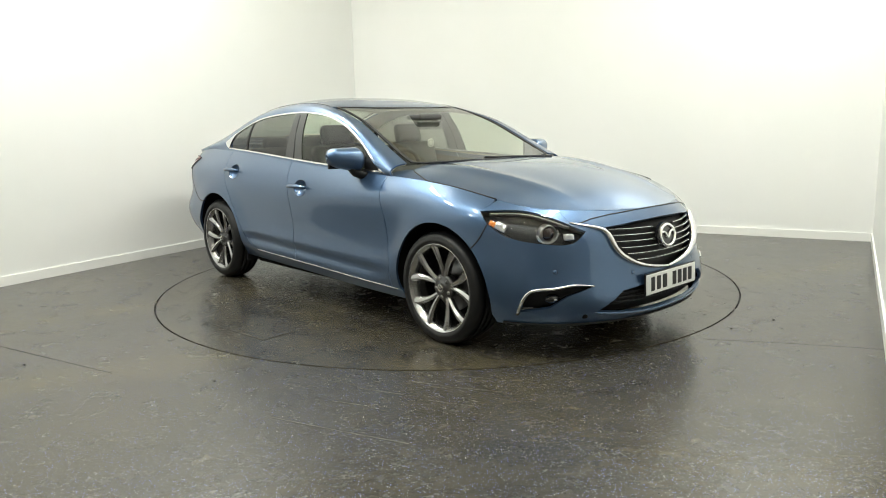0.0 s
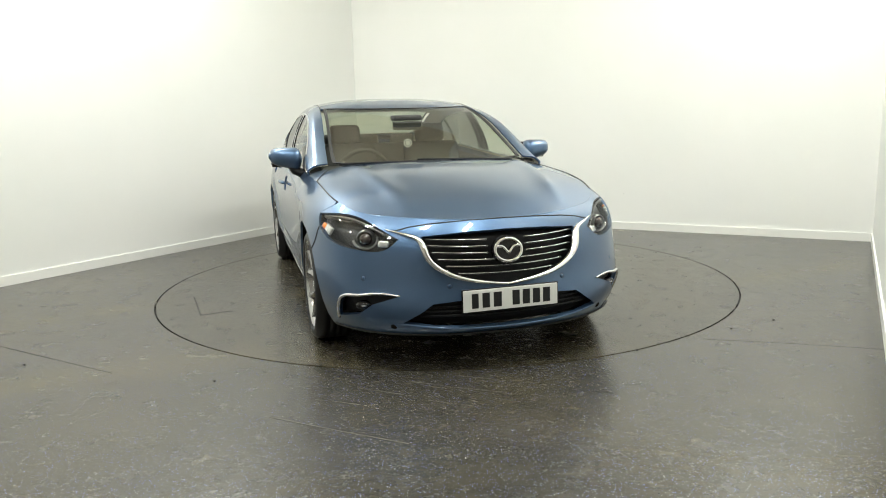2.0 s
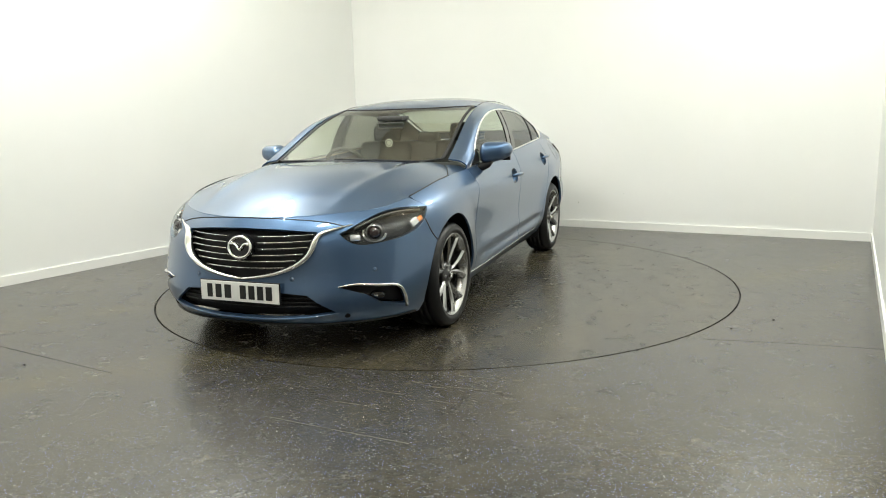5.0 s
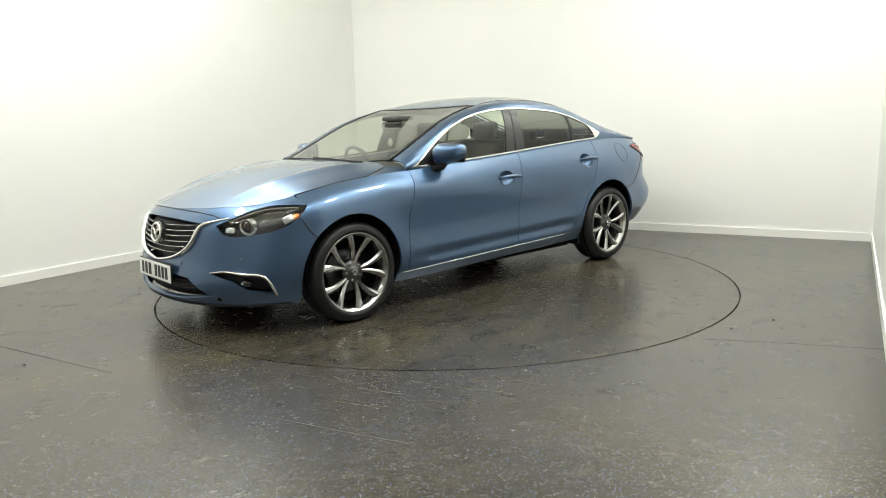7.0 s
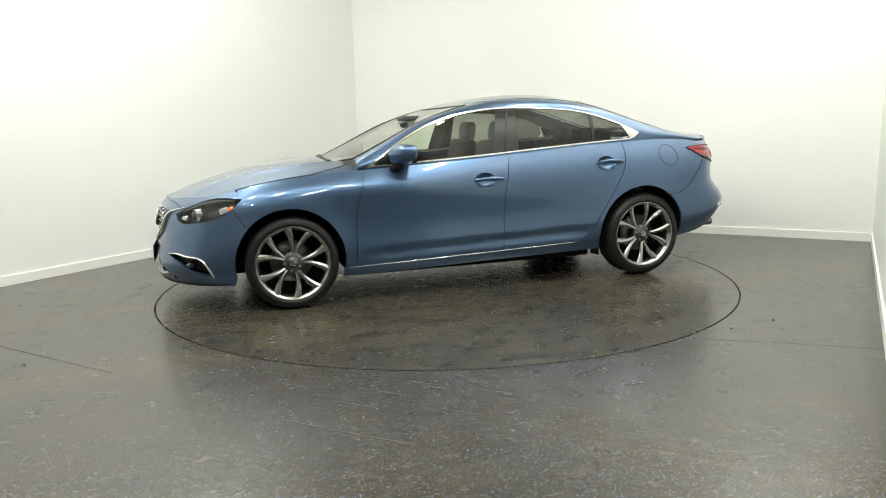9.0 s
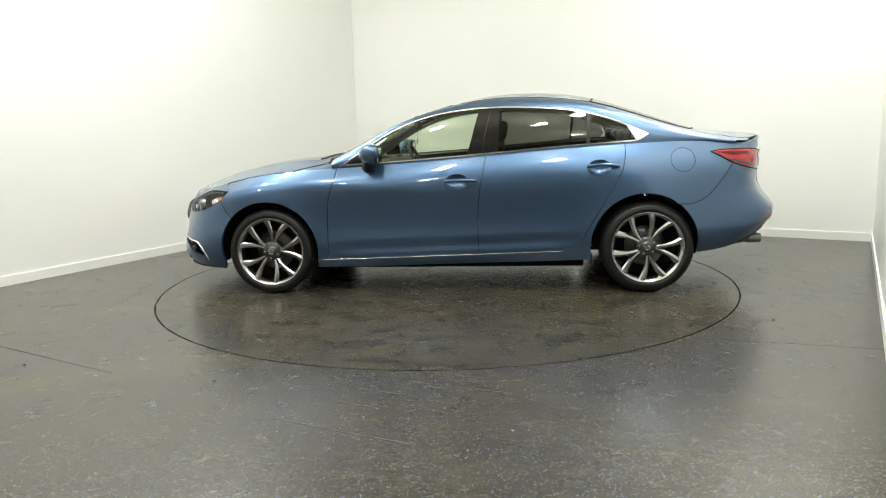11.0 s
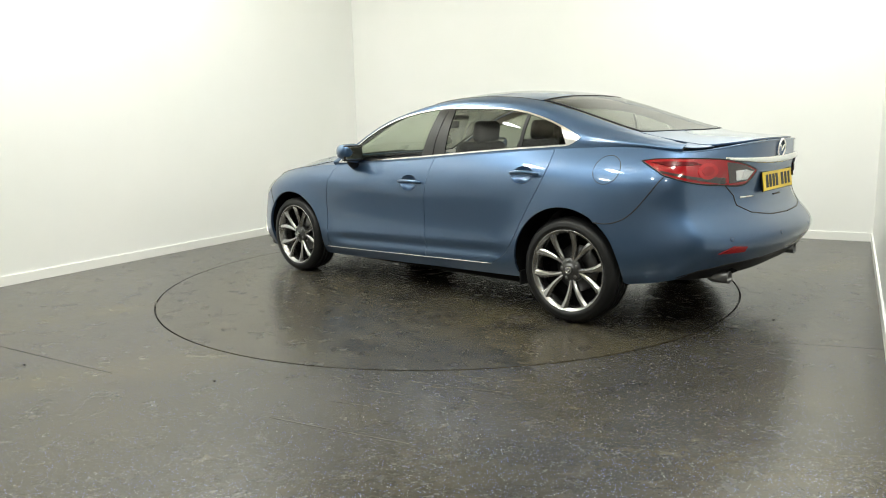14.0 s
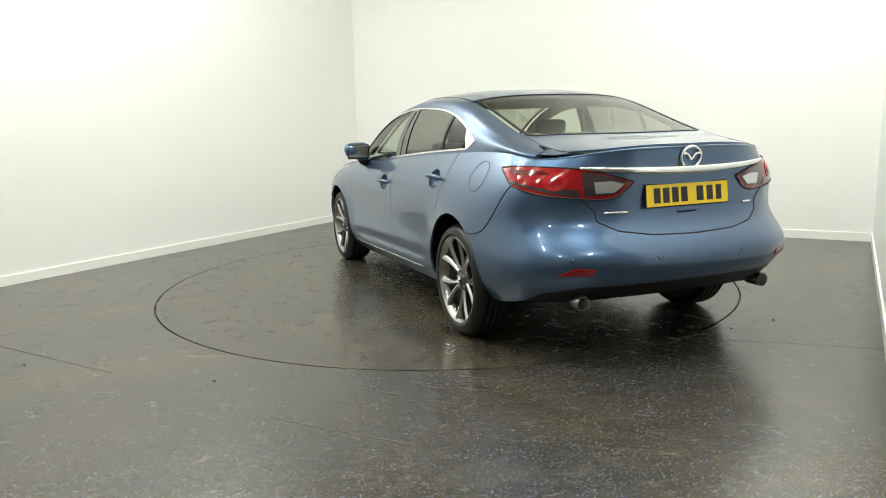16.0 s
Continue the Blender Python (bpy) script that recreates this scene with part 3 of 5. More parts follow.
car = new("saloon_car")
tagged(car, "blue metallic four-door saloon with gunmetal alloy wheels, standing on the turntable", "car")

FA, RA, AR = (1.432, 0.333), (-1.400, 0.355), 0.386      # arch centres and radius


def sill_line(x):
    return 0.266 + (1.04 - x) * 0.028


def bz(x):
    return float(belt(x)[1])


def belt_run(x0, x1, n=14, drop=0.0):
    return [(x0 + (x1 - x0) * i / n, bz(x0 + (x1 - x0) * i / n) - drop) for i in range(n + 1)]


G2 = 0.0025    # half a shut line
FRONT_SEAM = smooth((0.885, bz(0.885)), (0.905, 0.86), (0.945, 0.72), (0.962, 0.50), (0.970, sill_line(0.97)))
MID_SEAM = smooth((-0.245, bz(-0.245)), (-0.215, 0.86), (-0.190, 0.70), (-0.182, 0.45), (-0.182, sill_line(-0.18)))
REAR_SEAM = smooth((-1.262, bz(-1.262)), (-1.252, 0.97), (-1.150, 0.75), (-1.010, 0.51), (-0.915, 0.385), (-0.80, sill_line(-0.80)))


def off(line, d):
    return [(x + d, z) for x, z in line]


# headlight, in (x or y, z) of the nose
HL_TIP = X((1.735, 0.800))[0]
HL_IN = Y((0.535, 0.690))[0]
hl_top = smooth(HL_IN, Y((0.62, 0.745))[0], X((1.90, 0.803))[0], HL_TIP)
hl_low = smooth(HL_TIP, X((1.80, 0.735))[0], X((1.93, 0.665))[0], Y((0.72, 0.632))[0], Y((0.60, 0.640))[0], HL_IN)
HEAD = hl_top[:-1] + hl_low[:-1]
# bumper seam from headlight to front arch
bs0, bs1 = X((1.800, 0.735))[0], X((1.700, 0.592))[0]

top_f = X(*belt_run(1.76, 0.885, 20))
wing = (top_f + X(*off(FRONT_SEAM[1:], G2)) + X((1.055, 0.235)) + X(*arc(*FA, AR, 198, 43, 40)) + [bs0, HL_TIP] + X((1.765, 0.838)))
panel("wing", wing, shell, PAINT, car, 0.02, mirror=True)

fd = X(*off(FRONT_SEAM, -G2)) + X(*[(x, sill_line(x)) for x in np.linspace(0.9, -0.12, 8)]) + X(*off(MID_SEAM[::-1], G2)) + X(*belt_run(-0.2, 0.85, 12))
def cup_hole(x, z):
    return X(*[(x + 0.084 * math.cos(a), z + 0.058 * math.sin(a)) for a in np.linspace(0, 2 * math.pi, 24, endpoint=False)])


CUP_F, CUP_R = (-0.032, 0.845), (-1.072, 0.929)
doors_f = panel("front_door", fd, shell, PAINT, car, 0.02, mirror=True, holes=[cup_hole(*CUP_F)], depth=0.006)
rd = X(*off(MID_SEAM, -G2)) + X(*[(x, sill_line(x)) for x in np.linspace(-0.25, -0.75, 6)]) + X(*off(REAR_SEAM[::-1], G2)) + X(*belt_run(-1.2, -0.3, 10))
doors_r = panel("rear_door", rd, shell, PAINT, car, 0.02, mirror=True, holes=[cup_hole(*CUP_R)], depth=0.006)

lineA = line_at(0, BS)


def under(x):
    return float(np.interp(-x, -lineA[:, 0], lineA[:, 2])) + 0.004


sill = X(*[(x, sill_line(x) - 0.006) for x in np.linspace(1.06, -0.80, 20)]) + X((-0.92, 0.375), (-1.01, 0.36)) + X(*[(x, under(x)) for x in np.linspace(-1.02, 1.06, 16)])
panel("sill", sill, shell, PAINT, car, 0.03, mirror=True)

# taillight, in x on the flank and y on the tail
TL_TIP = X((-1.870, 1.026))[0]
TL_IN = YR((0.325, 0.958))[0]
tl_top = [TL_TIP] + smooth(X((-1.94, 1.036))[0], X((-2.02, 1.038))[0], YR((0.70, 1.036))[0], YR((0.55, 1.022))[0], TL_IN, n=8)
tl_low = smooth(TL_IN, YR((0.41, 0.888))[0], YR((0.57, 0.880))[0], YR((0.73, 0.896))[0], X((-2.015, 0.947))[0], n=8) + [X((-1.94, 0.990))[0], TL_TIP]
TAILL = tl_top[:-1] + tl_low[:-1]
rb0 = X((-2.018, 0.942))[0]
RB_SEAM = [rb0] + X(*smooth((-2.005, 0.925), (-1.915, 0.80), (-1.80, 0.69), (-1.70, 0.66), (-1.618, 0.664)))
quarter = (X(*belt_run(-1.262, -2.09, 18)) + tl_top[16::-2] + [TL_TIP, tl_low[-2], tl_low[-3]] + RB_SEAM
           + X(*arc(*RA, AR, 122, 2, 34)) + X((-1.022, 0.355)) + X(*off(REAR_SEAM[::-1], -G2)))
panel("rear_wing", quarter, shell, PAINT, car, 0.02, mirror=True)


def sym(pts):
    """The left half of an outline from nose or tail centre, closed with its mirror image."""
    return pts + [(-s, z) for s, z in pts[::-1] if abs(s) > 1e-6]


def tail(pts):
    """Stations seen from the tail's centre."""
    return [(TAIL - s, z) for s, z in pts]


def shell_rear(q, z):
    """The shell with q counted from the tail's centre."""
    q = np.atleast_1d(np.asarray(q, float))
    P = shell(TAIL - np.abs(q), z)
    P[:, 1] *= np.where(q < 0, -1, 1)
    return P


# front bumper: one piece with openings
grille_half = Y((0.0, 0.728), (0.22, 0.722), (0.425, 0.704)) + Y(*smooth((0.435, 0.690), (0.405, 0.60), (0.345, 0.535), (0.20, 0.478), (0.0, 0.447))[1:])
GRILLE = sym(grille_half)
INTAKE = sym(Y((0.0, 0.385), (0.26, 0.382), (0.40, 0.370), (0.455, 0.330), (0.545, 0.268), (0.40, 0.242), (0.2, 0.232), (0.0, 0.230)))
FOG = Y(*smooth((0.560, 0.408), (0.66, 0.416), (0.74, 0.404), n=6)) + X(*smooth((2.035, 0.385), (2.00, 0.335), (1.965, 0.268), n=6)) + Y((0.745, 0.300), (0.685, 0.362))
bump_half = ([(float(q), float(line_at(5, [q])[0, 2])) for q in np.linspace(0, s_of(2.03, 0.80, 0), 12)] + hl_top[2::-1] + hl_low[-2:11:-1] + [bs0] + X(*smooth((1.785, 0.70), (1.75, 0.64), (1.71, 0.598), n=4))
             + X(*arc(*FA, AR, 42, -14, 16)) + X((1.82, 0.19)) + X((1.95, 0.198)) + Y((0.70, 0.200), (0.5, 0.197), (0.3, 0.194), (0.0, 0.190)))
bumper = panel("front_bumper", sym(bump_half), shell, PAINT, car, 0.024, holes=[GRILLE, INTAKE, FOG, [(-s, z) for s, z in FOG]], depth=0.022)

# bonnet and the tops of the wings
def belt_points(x0, x1, n):
    """Points of the belt line between two values of x, seen from above."""
    return [(float(x), float(belt(x)[0])) for x in np.linspace(x0, x1, n)]


nose_in = [(float(b[0]), float(b[1])) for b in line_at(5, np.linspace(0, s_of(1.92, 0.81, 0), 16))]
back = [(0.985, 0.62), (1.03, 0.40), (1.055, 0.20), (1.06, 0.0)]
hood_half = nose_in + belt_points(1.88, 1.27, 20) + [(1.235, 0.812), (1.10, 0.757), (1.05, 0.735), (1.0, 0.70)] + smooth(*back, n=4)
HOOD = hood_half + [(x, -y) for x, y in hood_half[::-1] if abs(y) > 1e-6]
panel("bonnet", HOOD, bonnet, PAINT, car, 0.03, depth=0.012)
wt = [(1.228, 0.815), (1.097, 0.763), (1.047, 0.741), (0.99, 0.706), (0.94, 0.71), (0.885, 0.77)] + belt_points(0.885, 1.228, 10)
panel("wing_top", wt, bonnet, PAINT, car, 0.03, mirror=True, depth=0.006)

# cabin shell: pillars, roof, glass
LOW_X = [0.847, 0.45, 0.10, -0.216, -0.522, -0.90, -1.237]
dlo_up = [(0.80, 1.015), (0.640, 1.124), (0.397, 1.258), (0.163, 1.335), (-0.063, 1.372), (-0.283, 1.386), (-0.621, 1.377), (-0.910, 1.349), (-1.110, 1.300), (-1.268, 1.242), (-1.438, 1.163)]
DLO_TOP = smooth((0.868, bz(0.868) + 0.012), *dlo_up, n=6)
DLO_LOW = smooth((-1.438, 1.163), (-1.37, 1.120), (-1.27, bz(-1.27) + 0.016), n=5) + [(x, bz(x) + 0.014) for x in np.linspace(-1.2, 0.84, 24)]
DLO = DLO_TOP + DLO_LOW[1:]
SCREEN_W = 0.405
roof_x0, roof_x1 = 0.0, -1.065


def screen_edge(xs, w):
    return [(float(x), w) for x in xs]


frame_out = [(float(x), 0.445) for x in np.linspace(0.925, -1.90, 50)] + [(-2.07, 0.50), (-2.07, 0.999)] + [(float(x), 0.9995) for x in np.linspace(-2.0, 0.925, 50)]
panel("side_frame", frame_out, cabin, PAINT, car, 0.03, holes=[W(*DLO)], mirror=True, depth=0.010, edge=0.016)
rw = 0.440
rfront = smooth((roof_x0, rw), (roof_x0 + 0.050, 0.30), (roof_x0 + 0.070, 0.0), n=6)
rback = smooth((roof_x1 - 0.01, 0.0), (roof_x1 + 0.0, 0.25), (roof_x1 + 0.05, rw), n=6)
roof_half = rfront[::-1][0:1] + rfront[::-1][1:] + [(float(x), rw) for x in np.linspace(-0.05, -0.98, 20)] + rback[::-1]
ROOF = roof_half + [(x, -w) for x, w in roof_half[::-1] if abs(w) > 1e-6]
panel("roof", ROOF, cabin, PAINT, car, 0.035, depth=0.012)
ws_half = [(1.085, 0.0), (1.06, 0.18), (0.995, 0.33), (0.93, 0.425)] + [(float(x), 0.428) for x in np.linspace(0.85, 0.06, 12)] + [(x + 0.008, w * 0.97) for x, w in rfront]
WSCR = ws_half + [(x, -w) for x, w in ws_half[::-1] if abs(w) > 1e-6]
panel("windscreen", WSCR, cabin, SCREEN, car, 0.05, depth=0.0)
rs_half = [(x - 0.008, w * 0.97) for x, w in rback] + [(float(x), 0.428) for x in np.linspace(-1.12, -1.75, 10)] + smooth((-1.79, 0.40), (-1.86, 0.22), (-1.885, 0.0), n=4)
RSCR = rs_half + [(x, -w) for x, w in rs_half[::-1] if abs(w) > 1e-6]
panel("rear_window", RSCR, cabin, GLASS, car, 0.05, depth=0.0)

# boot lid: top and tail face
boot_half = smooth((-1.895, 0.0), (-1.870, 0.25), (-1.800, 0.52), (-1.755, 0.612), n=5) + [(-1.90, 0.618), (-2.02, 0.622), (-2.12, 0.618)] + smooth((-2.17, 0.60), (-2.30, 0.42), (-2.352, 0.2), (-2.371, 0.0), n=5)
BOOT = boot_half + [(x, -y) for x, y in boot_half[::-1] if abs(y) > 1e-6]
boot_lid = panel("boot_lid", BOOT, boot, PAINT, car, 0.03, depth=0.01)

# tail face of the boot, rear bumper, black valance
bf = tail(YR((0.655, 1.078), (0.60, 1.088), (0.52, 1.102), (0.44, 1.112), (0.2, 1.122), (0.02, 1.125)))[::-1]
boot_face_half = [(0.0, 1.125)] + bf[1:] + tail(tl_top[17:-1]) + tail([TL_IN]) + tail(tl_low[1:14]) + tail(YR((0.515, 0.82), (0.505, 0.765), (0.42, 0.722), (0.25, 0.697))) + [(0.0, 0.690)]
panel("boot_face", sym(boot_face_half), shell_rear, PAINT, boot_lid, 0.014, depth=0.012)
RB_LOW = tail(YR((0.0, 0.455), (0.3, 0.455), (0.6, 0.442), (0.745, 0.405)))
rear_half = ([(0.0, 0.684)] + tail(YR((0.25, 0.691), (0.424, 0.716), (0.512, 0.762), (0.522, 0.82))) + tail(tl_low[13:-4]) + tail(RB_SEAM)
             + tail(X(*arc(*RA, AR, 124, 188, 18))) + tail(X((-1.80, 0.292), (-1.95, 0.315))) + tail(YR((0.79, 0.345))) + RB_LOW[::-1][:-1] + [(0.0, 0.455)])
rear_bumper = panel("rear_bumper", sym(rear_half), shell_rear, PAINT, car, 0.016, depth=0.02)
val_half = [(0.0, 0.452)] + tail(YR((0.3, 0.452), (0.6, 0.439), (0.745, 0.402))) + tail(YR((0.785, 0.343), (0.72, 0.338), (0.45, 0.363))) + [(0.0, 0.367)]
panel("valance", sym(val_half), shell_rear, BLACK, rear_bumper, 0.03, depth=0.03, lift=-0.004)


# bonnet edge above the headlights and boot corners above the taillights
brow = hl_top[2:] + X(*[(x, float(belt(x)[1])) for x in np.linspace(1.775, 2.03, 12)])
panel("bonnet_edge", brow, shell, PAINT, car, 0.02, mirror=True, depth=0.012, lift=-0.001)
corner = tail(tl_top[2:18]) + tail(YR((0.655, 1.078))) + tail(X(*[(x, float(belt(x)[1])) for x in (-2.11, -2.05, -1.98)]))
panel("boot_corner", corner, shell_rear, PAINT, car, 0.02, mirror=True, depth=0.006, lift=-0.001)
flank = [(-2.055, 0.617), (-2.055, 0.715), (-2.11, 0.690), (-2.16, 0.655), (-2.20, 0.605), (-2.165, 0.598), (-2.12, 0.624)]
panel("boot_flank", flank, boot, PAINT, car, 0.02, mirror=True, depth=0.004, lift=-0.002)


def bead(name, stations, sink=0.0058):
    """A rounded painted edge along the belt line."""
    P = line_at(5, stations)
    path_ = P - np.array([0, 0, sink])
    path_[:, 1] -= 0.0015 * np.sign(path_[:, 1])
    v, f = tube(path_, 0.0062, 8)
    mesh_ob(name, v, f, PAINT, car)


edge_s = s_of(1.90, 0.82, 0)
bead("bonnet_rim", np.linspace(-edge_s, edge_s, 120))
tail_s = s_of(-2.02, 1.08, 0)
for sg_ in (1, -1):
    bead("boot_rim", sg_ * np.linspace(tail_s, TAIL, 40), 0.004)

fill = [(-1.70, 0.405), (-1.70, 0.452), (-2.06, 0.452), (-2.06, 0.41), (-1.86, 0.36)]
panel("boot_gutter", fill, cabin, PAINT, car, 0.03, mirror=True, depth=0.0, lift=-0.004)

# ------------------------------------------------------------------ the car's fittings


def on_shell(s, z, lift=0.0, rear=False):
    f = shell_rear if rear else shell
    p = f([s], [z])[0]
    a, b = f([s + 0.004], [z])[0] - f([s - 0.004], [z])[0], f([s], [z + 0.004])[0] - f([s], [z - 0.004])[0]
    n_ = np.cross(a, b)
    n_ /= np.linalg.norm(n_)
    if n_ @ (p - np.array([p[0] * 0.6, 0, 0.55])) < 0:
        n_ = -n_
    return p + n_ * lift, n_


def on_cabin(x, w, lift=0.0):
    p = cabin([x], [w])[0]
    n_ = np.cross(cabin([x + 0.004], [w])[0] - cabin([x - 0.004], [w])[0], cabin([x], [w + 0.004])[0] - cabin([x], [w - 0.004])[0])
    n_ /= np.linalg.norm(n_)
    if n_ @ (p - np.array([p[0] * 0.8, 0, 0.9])) < 0:
        n_ = -n_
    return p + n_ * lift


def turned(v, f, m, name, material, parent, label="", smooth_=True):
    v = [m @ Vector(q) for q in v]
    return mesh_ob(name, v, f, material, parent, label, smooth_)


def facing(p, n_, up=(0, 0, 1)):
    """A frame at p whose y axis runs along n_."""
    y = Vector(n_).normalized()
    x = y.cross(Vector(up)).normalized()
    z = x.cross(y)
    return Matrix(((x.x, y.x, z.x, p[0]), (x.y, y.y, z.y, p[1]), (x.z, y.z, z.z, p[2]), (0, 0, 0, 1)))


def inset(poly, d):
    """The outline moved inwards by d."""
    P = np.array(dense(poly, 0.012))
    a = np.roll(P, -2, 0) - np.roll(P, 2, 0)
    nrm = np.column_stack([-a[:, 1], a[:, 0]]) / np.maximum(np.hypot(a[:, 0], a[:, 1])[:, None], 1e-9)
    area = 0.5 * np.sum(P[:, 0] * np.roll(P[:, 1], -1) - np.roll(P[:, 0], -1) * P[:, 1])
    Q = P + nrm * d * (1 if area > 0 else -1)
    R = np.array(dense(poly, 0.006))
    ok = [np.min(np.hypot(R[:, 0] - q[0], R[:, 1] - q[1])) > abs(d) * 0.93 for q in Q]
    return [tuple(q) for q, o in zip(Q.tolist(), ok) if o]


# window surround, pillar covers and side glass
DLO_IN = inset(DLO, 0.0105)
panel("window_trim", W(*DLO), cabin, CHROME, car, 0.02, holes=[W(*DLO_IN)], lift=0.003, depth=0.010, mirror=True, label="bright chrome window surround", edge=0.014)
tip = [q for q in DLO_TOP if q[0] < -1.27] + [q for q in DLO_LOW if q[0] < -1.33][1:] + [(-1.325, 1.150)]
panel("corner_trim", W(*tip), cabin, CHROME, car, 0.02, lift=0.0045, depth=0.01, mirror=True, label="chrome wedge behind the rear window")
top_x, top_z = zip(*sorted(q for q in DLO_IN if q[1] > bz(q[0]) + 0.035 or q[0] < -1.28))
low_x, low_z = zip(*sorted(q for q in DLO_IN if q[1] <= bz(q[0]) + 0.035 and q[0] >= -1.28))


def pane(xb0, xb1, xt0, xt1, n=16):
    """A pane of side glass between two slanted edges: x at the foot and head of each."""
    foot = [(float(x), float(np.interp(x, low_x, low_z))) for x in np.linspace(xb0, xb1, n)]
    head = [(float(x), float(np.interp(x, top_x, top_z))) for x in np.linspace(xt1, xt0, n)]
    return foot + head


glass_rows = [("front_window", GLASS, pane(0.80, -0.110, 0.790, -0.200)), ("rear_side_window", PRIVACY, pane(-0.335, -0.985, -0.350, -1.000)), ("quarter_window", PRIVACY, pane(-1.005, -1.275, -1.018, -1.325))]
for nm, gm, out in glass_rows:
    panel(nm, W(*out), cabin, gm, car, 0.05, depth=0.0, lift=-0.004, mirror=True)
panel("pillar_cover", W(*pane(-0.108, -0.337, -0.198, -0.352, 8)), cabin, GLOSSB, car, 0.03, depth=0.01, lift=0.001, mirror=True, label="gloss black centre pillar cover")
panel("divider", W(*pane(-0.983, -1.008, -0.998, -1.020, 4)), cabin, SEALM, car, 0.02, depth=0.01, lift=0.001, mirror=True)
panel("mirror_base", W(*pane(0.835, 0.66, 0.79, 0.665, 8)), cabin, BLACK, car, 0.03, depth=0.01, lift=0.001, mirror=True)
for side_ in (1, -1):
    v, f = tube([on_cabin(x, side_ * float(W((x, z))[0][1]), 0.002) for x, z in [(-0.222, 1.045), (-0.235, 1.15), (-0.262, 1.27), (-0.285, 1.36)]], 0.004, 6)
    mesh_ob("door_gap", v, f, SEALM, car)

# black surround of both screens, headliner, inner trim
panel("screen_seal", WSCR, cabin, SEALM, car, 0.05, holes=[[(0.99 * x + 0.005 if x > 0.5 else x + 0.012, w * 0.965) for x, w in WSCR]], depth=0.008, lift=0.0035)
panel("rear_screen_seal", RSCR, cabin, SEALM, car, 0.05, holes=[[(x + (0.008 if x < -1.5 else -0.010), w * 0.98) for x, w in RSCR]], depth=0.008, lift=0.0035)
panel("headliner", [(x * 1.0, w * 0.99) for x, w in ROOF], cabin, HEADL, car, 0.06, lift=-0.03, depth=0.0)
panel("pillar_trim", frame_out, cabin, HEADL, car, 0.05, holes=[W(*DLO)], lift=-0.016, depth=0.0, mirror=True, edge=0.03)
for d_, out in zip(("front_door_trim", "rear_door_trim"), (fd, rd)):
    panel(d_, out, shell, TRIM, car, 0.06, lift=-0.07, depth=0.0, mirror=True)

# roof gutter lines and fuel flap, shut lines that lie on one panel
for side_ in (1, -1):
    v, f = tube([on_cabin(float(x), side_ * 0.4425, 0.0) for x in np.linspace(-0.05, -1.02, 26)], 0.0035, 6)
    mesh_ob("roof_seam", v, f, SEALM, car)
for side_ in (1,):
    fc = (-1.666, 0.974)
    ring = [on_shell(s_of(fc[0] + 0.086 * math.cos(a), fc[1] + 0.083 * math.sin(a), 0), fc[1] + 0.083 * math.sin(a), -0.001)[0] for a in np.linspace(0, 2 * math.pi, 40, endpoint=False)]
    v, f = tube(ring, 0.0028, 6, closed=True)
    mesh_ob("fuel_flap", v, f, SEALM, car, "round fuel flap shut line")
# bright line along the sill
v, f = tube([shell([s_of(float(x), sill_line(x) - 0.003, 0)], [sill_line(x) - 0.003])[0] + [0, 0.004, 0] for x in np.linspace(1.03, -0.80, 40)], 0.0024, 8)
mesh_ob("sill_trim", v, f, CHROME, car, "thin chrome strip along the sill")
mesh_ob("sill_trim", np.array([tuple(q) for q in v]) * [1, -1, 1], [q[::-1] for q in f], CHROME, car, "thin chrome strip along the sill")


def handle(x, z, length, door, side_, cup):
    s = s_of(x, z, 0)
    p, n_ = on_shell(s, z)
    m = facing(p * [1, side_, 1], n_ * [1, side_, 1])
    # cup behind the grip
    cp, cn = on_shell(s_of(cup[0], cup[1], 0), cup[1])
    v, f = lathe([(0.0, -0.042), (0.036, -0.039), (0.062, -0.027), (0.078, -0.011), (0.0855, -0.001)], 28)
    v = [(q[0], q[1], q[2] * 0.690) for q in v]
    turned(v, f, facing(cp * [1, side_, 1], cn * [1, side_, 1]), "handle_cup", PAINT, door, "hollow behind the door handle")
    path = [(-length * 0.5 + length * i / 14, 0.012 + 0.026 * math.sin(math.pi * i / 14) ** 0.6, 0.004 * math.sin(math.pi * i / 14)) for i in range(15)]
    rad = [0.011 + 0.009 * math.sin(math.pi * i / 14) ** 0.4 for i in range(15)]
    if side_ * 1 > 0:
        path = [(-q[0], q[1], q[2]) for q in path]
    v, f = tube(path, rad, 10, flat=0.75)
    turned(v, f, m, "door_handle", PAINT, door, "body-coloured door handle")


for i, side_ in enumerate((1, -1)):
    handle(-0.058, 0.848, 0.235, doors_f[i], side_, CUP_F)
    handle(-1.098, 0.932, 0.225, doors_r[i], side_, CUP_R)


